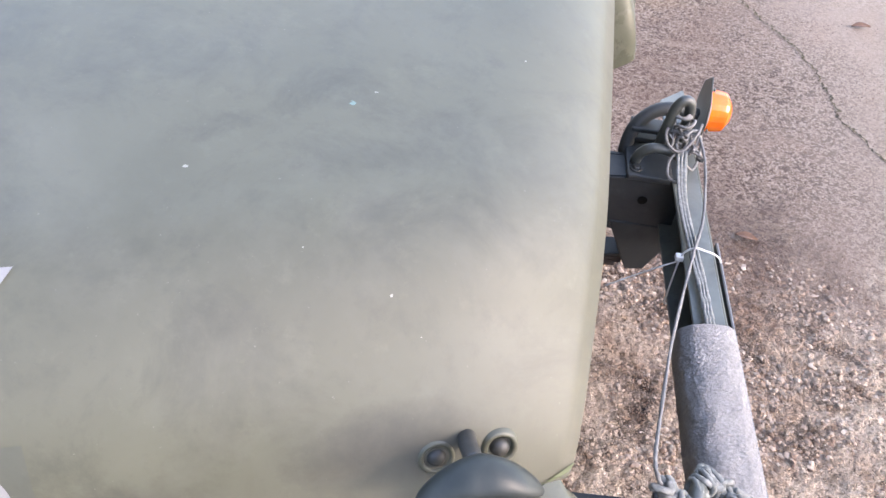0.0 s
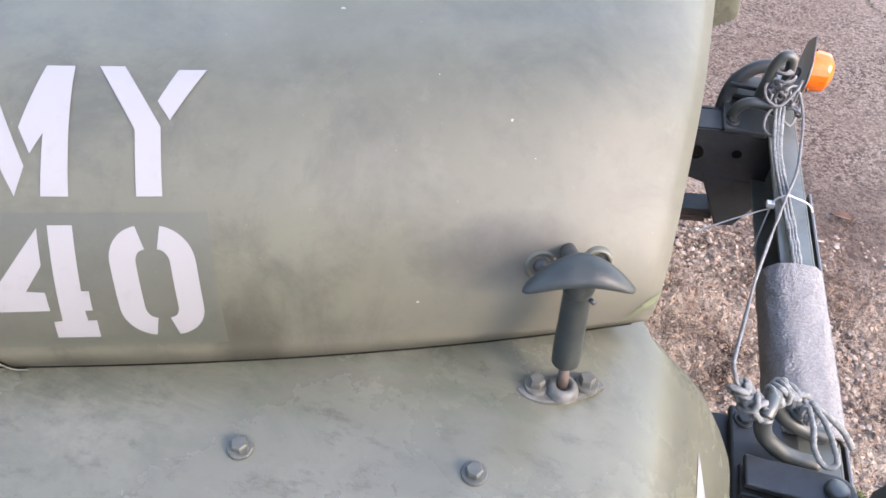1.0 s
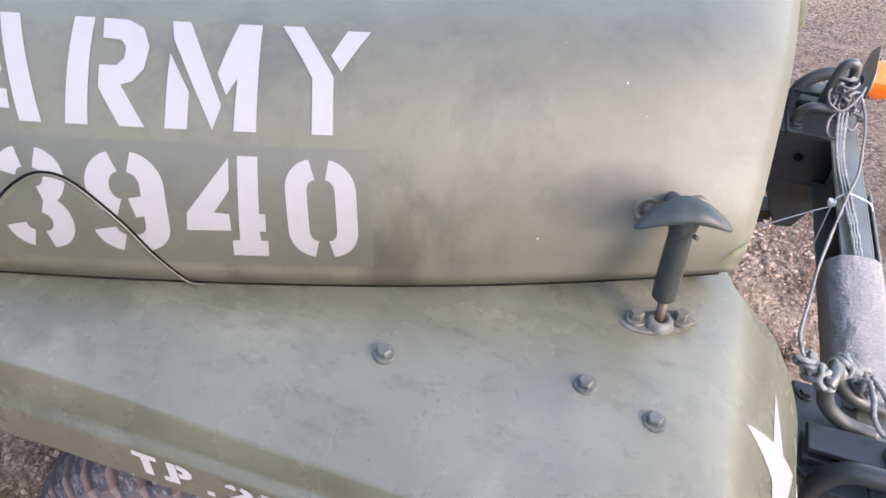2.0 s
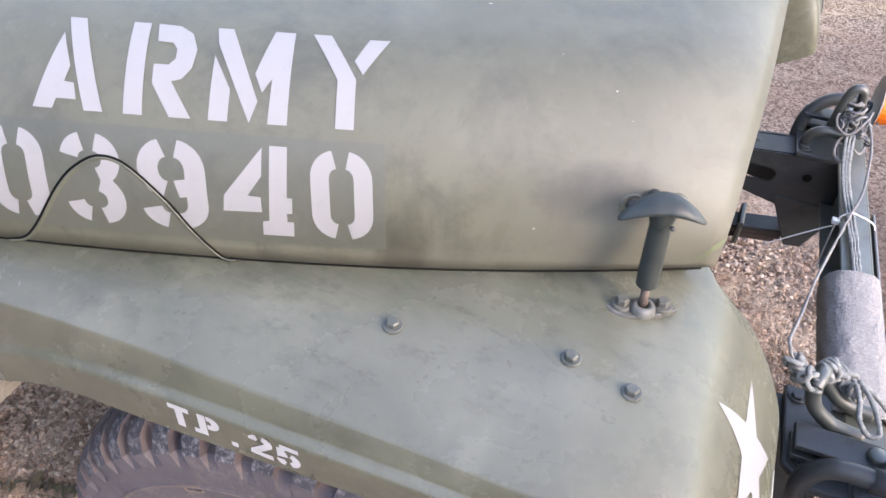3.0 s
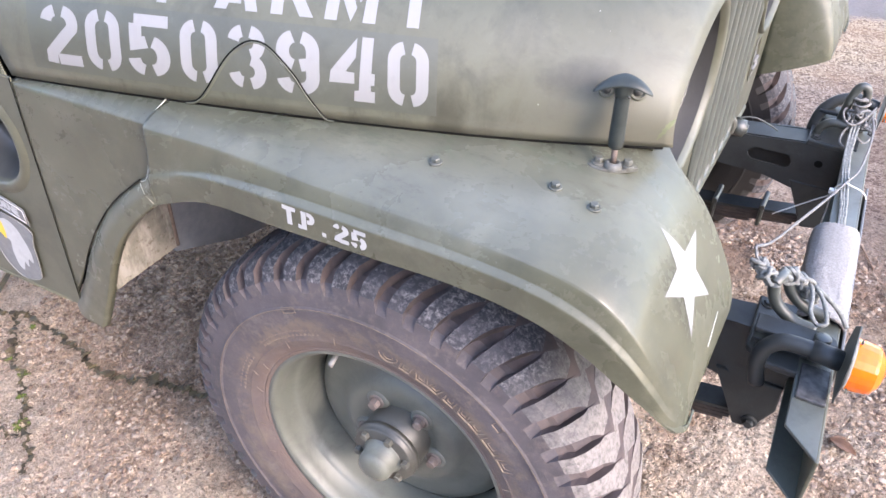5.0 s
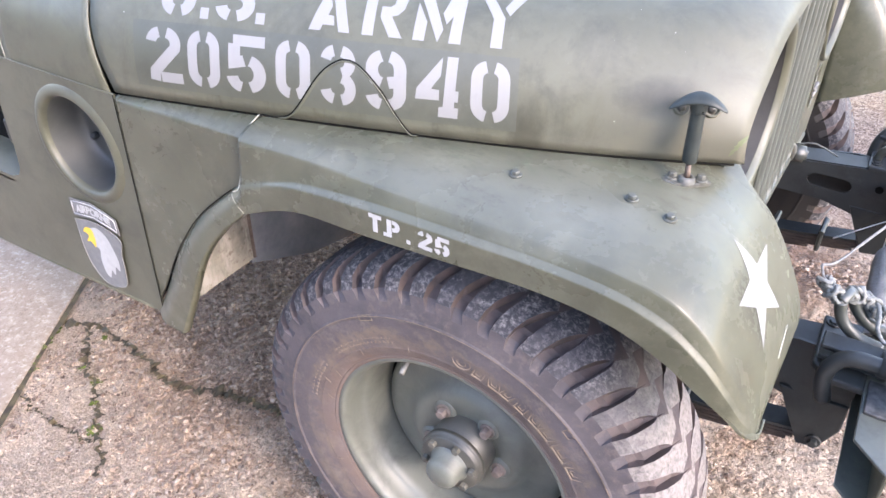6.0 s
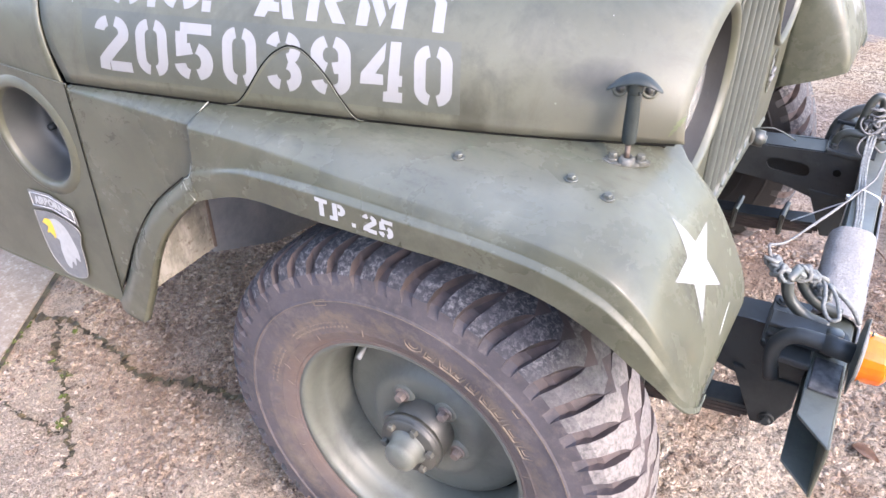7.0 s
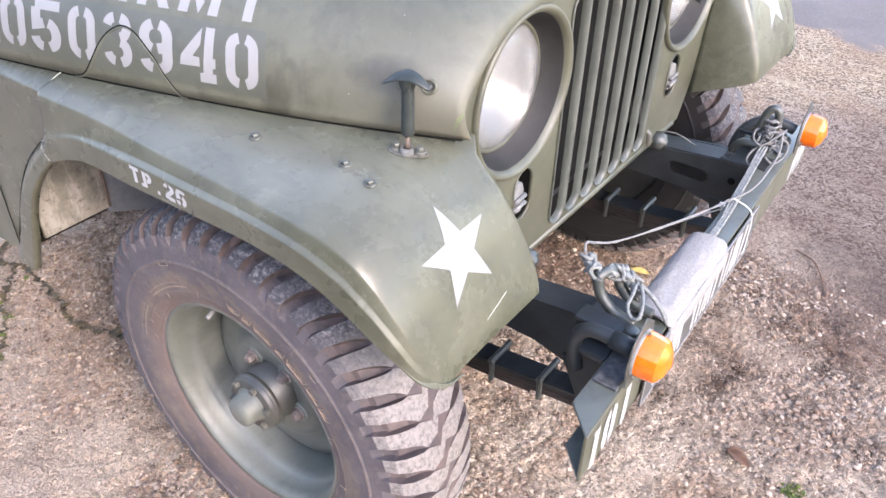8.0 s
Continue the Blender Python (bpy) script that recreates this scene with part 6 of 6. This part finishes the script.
def build_ropes():
    rope = empty("rope", "grey braided rope knotted to the tow rings", "rope")
    line = [(0.410, -0.327, 0.651), (0.420, -0.334, 0.640), (0.436, -0.340, 0.637), (0.450, -0.318, 0.634), (0.463, -0.296, 0.622), (0.482, -0.299, 0.612), (0.500, -0.306, 0.604)]
    for phase, way, reach, turns in ((0.0, 1, 0.0095, 11), (2.2, -1, 0.0110, 9), (4.0, 1, 0.0070, 7)):
        part("near_knot", tube(coil(line, reach, turns, phase, way), 0.0031, 9, 3, 330.0, 3), ROPE, rope)
    part("near_knot", tube(knot((0.466, -0.294, 0.622), (0.018, 0.020, 0.014), 12, 4), 0.0033, 9, 6, 330.0, 3), ROPE, rope)
    part("hanging_end", tube([(0.488, -0.310, 0.622), (0.492, -0.330, 0.618), (0.494, -0.350, 0.610), (0.506, -0.360, 0.600), (0.517, -0.357, 0.604), (0.512, -0.336, 0.611), (0.503, -0.318, 0.618), (0.494, -0.306, 0.620)], 0.0029, 10, 9, 330.0, 3), ROPE, rope)
    part("hanging_end", tube([(0.492, -0.300, 0.618), (0.515, -0.303, 0.606), (0.535, -0.306, 0.590), (0.549, -0.309, 0.572)], 0.0034, 10, 8, 330.0, 3), ROPE, rope)
    wraps = [(0.498, 0.338, 0.640), (0.502, 0.322, 0.624), (0.505, 0.306, 0.604)]
    for phase, way, reach, turns in ((0.0, 1, 0.0170, 3), (1.7, -1, 0.0135, 2)):
        part("far_knot", tube(coil(wraps, reach, turns, phase, way), 0.0024, 9, 5, 330.0, 3), CORD, rope)
    for k, (c, size, turns) in enumerate((((0.505, 0.318, 0.612), (0.026, 0.030, 0.024), 3), ((0.516, 0.306, 0.590), (0.024, 0.032, 0.014), 2))):
        part("far_knot", tube(knot(c, size, 23 + k, turns), 0.0022, 9, 7, 330.0, 3), CORD, rope)
    for bow in (((0.506, 0.306, 0.602), (0.528, 0.330, 0.612), (0.540, 0.345, 0.596), (0.540, 0.330, 0.575), (0.528, 0.300, 0.570), (0.512, 0.290, 0.584)),
                ((0.500, 0.300, 0.600), (0.486, 0.286, 0.592), (0.484, 0.262, 0.580), (0.498, 0.255, 0.574), (0.508, 0.276, 0.582)),
                ((0.492, 0.345, 0.628), (0.476, 0.318, 0.622), (0.480, 0.296, 0.612), (0.500, 0.292, 0.606), (0.520, 0.312, 0.624), (0.530, 0.336, 0.632))):
        part("far_loop", tube(list(bow), 0.0022, 9, 8, 330.0, 3), CORD, rope)
    for k in range(3):
        part("strand", tube([(0.497 + 0.006 * k, 0.30, 0.602), (0.500 + 0.004 * k, 0.22, 0.572), (0.505 + 0.005 * k, 0.12, 0.566), (0.512 + 0.004 * k, 0.03, 0.564), (0.513 + 0.004 * k, -0.04, 0.566)], 0.0030, 10, 14, 300.0, 3), ROPE, rope)
    cord = tube([(0.525, 0.335, 0.622), (0.537, 0.28, 0.600), (0.530, 0.18, 0.575), (0.508, 0.10, 0.576), (0.480, 0.0, 0.585), (0.448, -0.12, 0.604), (0.420, -0.24, 0.632), (0.406, -0.295, 0.655), (0.401, -0.318, 0.666), (0.405, -0.329, 0.660), (0.411, -0.329, 0.648)], 0.0021, 8, 12, 300.0, 2)
    tagged(part("cord", cord, CORD, None), "thin pale cord looping from the knots", "cord")
    tie = empty("cable_tie", "white plastic cable tie round the bumper", "cable tie")
    loop = [(0.496, 0.106, 0.459), (0.495, 0.106, 0.51), (0.496, 0.106, 0.559), (0.508, 0.106, 0.574), (0.520, 0.106, 0.574), (0.549, 0.106, 0.560), (0.5545, 0.106, 0.51), (0.549, 0.106, 0.459)]
    part("strap", tube(loop + [loop[0]], 0.0014, 8, 5), PLASTIC, tie)
    part("tail", tube([(0.497, 0.106, 0.548), (0.475, 0.110, 0.528), (0.445, 0.114, 0.500), (0.408, 0.117, 0.466)], 0.0012, 8, 6), PLASTIC, tie)
    part("lock", block(0.488, 0.499, 0.101, 0.111, 0.550, 0.558), PLASTIC, tie, "", False, 0, 0.001)


build_ropes()


# ---- litter and stones on the ground ----
SKEWED = False


def leaf(x, y, turn, size, material, label):
    bm = sheet(lambda u, v: Vector(((u - 0.5) * size, (v - 0.5) * size * 0.5 * math.sin(math.pi * min(0.98, max(0.02, u))), size * (0.05 + 0.16 * abs(v - 0.5) + 0.10 * math.sin(3 * u)))), 14, 8)
    ob = part("leaf", bm, material, None, "", True, 0.001)
    ob.matrix_basis = pose(x, y, 0.004, 0, 0, turn)
    tagged(ob, label, "leaf")


leaf(0.667, 0.036, -20, 0.060, LEAFY, "curled brown dry leaf on the gravel")
leaf(0.655, 0.050, 40, 0.040, LEAFY, "curled brown dry leaf on the gravel")
leaf(0.215, 0.498, 10, 0.055, LEAF_YELLOW, "yellow fallen leaf lying flat")
leaf(1.383, 2.080, 10, 0.070, LEAFY, "curled brown dry leaf on the concrete")
leaf(0.828, 0.820, -10, 0.055, LEAFY, "flat reddish brown leaf")
leaf(0.161, 0.274, 60, 0.040, LEAF_YELLOW, "yellow fallen leaf lying flat")
tagged(part("twig", tube([(0.529, 0.888, 0.004), (0.580, 0.860, 0.010), (0.613, 0.823, 0.008), (0.640, 0.770, 0.006), (0.660, 0.727, 0.004)], 0.0025, 6, 5), LEAFY, None), "thin curved dry twig", "twig")


def icosa():
    bm = bmesh.new()
    bmesh.ops.create_icosphere(bm, subdivisions=1, radius=1.0)
    vs = np.array([v.co[:] for v in bm.verts])
    bm.verts.index_update()
    fs = np.array([[v.index for v in f.verts] for f in bm.faces])
    bm.free()
    return vs, fs


def octa():
    vs = np.array([(1, 0, 0), (0, 1, 0), (-1, 0, 0), (0, -1, 0), (0, 0, 1), (0, 0, -1)], float)
    fs = np.array([(0, 1, 4), (1, 2, 4), (2, 3, 4), (3, 0, 4), (1, 0, 5), (2, 1, 5), (3, 2, 5), (0, 3, 5)])
    return vs, fs


def scatter(name, count, region, size, seed, material, label, category, keep, flat=(0.35, 0.7), sink=0.25, coarse=False):
    """Many small stones as one mesh lying on the ground."""
    rng = np.random.default_rng(seed)
    vs, fs = octa() if coarse else icosa()
    x = rng.uniform(region[0], region[1], count)
    y = rng.uniform(region[2], region[3], count)
    ok = np.array([keep(a, b, c) for a, b, c in zip(x, y, rng.random(count))])
    x, y = x[ok], y[ok]
    k = len(x)
    r = size[0] + (size[1] - size[0]) * rng.random(k) ** 3
    squash = rng.uniform(flat[0], flat[1], k)
    long = rng.uniform(0.65, 1.0, k)
    turn = rng.uniform(0, 2 * math.pi, k)
    P = vs[None] * (1 + rng.uniform(-0.36, 0.30, (k, len(vs), 1)))
    P = P * np.stack([r, r * long, r * squash], 1)[:, None, :]
    c, s = np.cos(turn)[:, None], np.sin(turn)[:, None]
    X = P[:, :, 0] * c - P[:, :, 1] * s + x[:, None]
    Y = P[:, :, 0] * s + P[:, :, 1] * c + y[:, None]
    Z = P[:, :, 2] + (r * squash * sink + np.array([ground_height(a, b) for a, b in zip(x, y)]))[:, None]
    V = np.stack([X, Y, Z], 2).reshape(-1, 3)
    F = (fs[None] + (np.arange(k) * len(vs))[:, None, None]).reshape(-1, 3)
    me = bpy.data.meshes.new(name)
    me.from_pydata(V.tolist(), [], F.tolist())
    me.materials.append(material)
    for p in me.polygons:
        p.use_smooth = category != "gravel"
    tagged(new(name, me), label, category, kind="stuff")


def rocky(x, y, k):
    if y > 0.95 - 0.35 * x + 0.35 * (k - 0.5):
        return k < 0.004
    a, b = Vector((-1.339, -0.417)), Vector((-1.048, -0.886))
    side = (b.x - a.x) * (y - a.y) - (b.y - a.y) * (x - a.x)
    if side < 0.012:
        return False
    if x < -0.4 and near_crack(x, y, k):
        return False
    bare = 0.42 + 0.38 * max(0.0, min(1.0, (-0.45 - y) / 0.25)) * max(0.0, min(1.0, (-0.25 - x) / 0.3))
    return noise.noise(Vector((x * 3.2, y * 3.2, 0))) * 0.9 + noise.noise(Vector((x * 11, y * 11, 4))) * 0.7 + 0.6 * k > bare


def shaded(x, y, k):
    if near_crack(x, y, k) or y < -0.62 + 0.5 * (k - 0.5) * (1 if x < -0.5 else 0.4):
        return False
    return (0.291 * (y + 0.417) + 0.469 * (x + 1.339)) > 0.012 and noise.noise(Vector((x * 5, y * 5, 3))) + k > 0.15


def gritty(x, y, k):
    return y > 0.80 - 0.35 * x and noise.noise(Vector((x * 4, y * 4, 7))) + k > 0.35


scatter("grit", 38000, (0.30, 1.50, 0.45, 2.1), (0.0011, 0.0030), 17, PEBBLE, "fine grit worn out of the concrete", "gravel", gritty, (0.4, 0.8), 0.1, True)
scatter("gravel", 34000, (-1.35, 0.1, -1.0, -0.25), (0.0018, 0.0085), 15, PEBBLE, "small embedded brown and grey stones", "gravel", rocky, (0.35, 0.7), -0.25)
scatter("gravel", 34000, (0.15, 1.10, -0.55, 0.75), (0.0018, 0.0085), 16, PEBBLE, "small embedded brown and grey stones", "gravel", rocky, (0.35, 0.7), -0.25)
scatter("gravel", 60000, (-1.15, -0.25, -0.80, 0.15), (0.0016, 0.0070), 18, PEBBLE, "small embedded brown and grey stones", "gravel", shaded, (0.4, 0.75), 0.1)
scatter("gravel", 62000, (-1.45, 1.6, -1.15, 1.35), (0.0018, 0.0088), 5, PEBBLE, "small embedded brown and grey stones", "gravel", rocky, (0.35, 0.7), -0.25)


def mossy(x, y, k):
    for cx, cy, r in ((0.789, 0.033, 0.04), (0.83, 0.02, 0.03), (-1.15, -0.72, 0.03), (-1.26, -0.56, 0.03), (-0.98, -0.67, 0.02), (-0.86, -0.77, 0.025), (-1.215, -0.60, 0.018), (-1.20, -0.640, 0.022), (-1.185, -0.665, 0.016), (-1.175, -0.690, 0.02), (-1.09, -0.555, 0.014), (-0.93, -0.715, 0.014), (-1.05, -0.655, 0.013)):
        if math.hypot(x - cx, y - cy) < 0.6 * r * (0.4 + 0.8 * k):
            return True
    return False


scatter("moss", 260000, (-1.35, 0.95, -1.0, 0.1), (0.0018, 0.0045), 9, MOSS, "small green moss tufts in the cracks", "moss", mossy, (0.6, 1.2), 0.5)


# ---- small marks and fittings on the jeep ----
for s in (-1, 1):
    edge = [hood_pt(-0.525 + 0.797 * i / 24, 0.0) for i in range(25)]
    # Black tube added to paint in the shadow gap below the hood edge.
    part("hood_gap_shade", tube([(p.x, s * -(p.y + 0.003), p.z - 0.0022) for p in edge], 0.0020, 8), BLACK, jeep, "black strip painting the shadow gap under the hood edge")
    bush = part("rail_bushing", spin([(0.0, 0.034), (0.009, 0.034), (0.010, 0.030), (0.018, 0.028), (0.019, 0.0), (0.0, 0.0)], (0.256, s * 0.268, 0.543), 20, "x"), CHASSIS_GREEN, jeep, "dull grey bushing on the frame rail")
    if s > 0:
        part("bushing_strap", tube([(0.262, s * 0.268, 0.562), (0.300, s * 0.282, 0.566), (0.345, s * 0.300, 0.541)], 0.0016, 8, 3), CHASSIS_GREEN, bush)
part("scuff", tube([onto(FENDER_SKIN, (0.60, -0.529 - 0.050 * k / 6, 0.700 - 0.014 * k / 6), (-1, 0, 0), 0.0003) for k in range(7)], 0.0007, 6), SCRATCH, fender, "pale scuff scratched in the paint")


def chip(start, end, wide, seed, lift=0.0009):
    """A ragged streak of bare undercoat on the hood's skin, its ends given along and up the skin."""
    rng = random.Random(seed)
    a, b = Vector(start), Vector(end)
    side = Vector((-(b - a).y, (b - a).x)).normalized()
    edge = [[wide * rng.uniform(0.35, 1.0) * math.sin(math.pi * (0.06 + 0.88 * i / 16)) for i in range(17)] for _ in range(2)]

    def place(u, v):
        i = min(16, int(round(u * 16)))
        q = a + (b - a) * u + side * (edge[0][i] * v - edge[1][i] * (1 - v))
        return hood_pt(q.x, q.y, lift)
    return sheet(place, 16, 4)


part("paint_chip", chip((0.266, 0.014), (0.283, 0.056), 0.0036, 3, 0.0005), GREEN_CHIP, hood, "flaked patch of pale green undercoat")
# Seat base is near black too, painting the shade behind the door opening.
part("seat_box", block(-1.52, -0.98, -0.66, 0.66, 0.515, 0.74), BLACK, jeep, "seat base blackened for the shade inside the body", False, 0, 0.02)
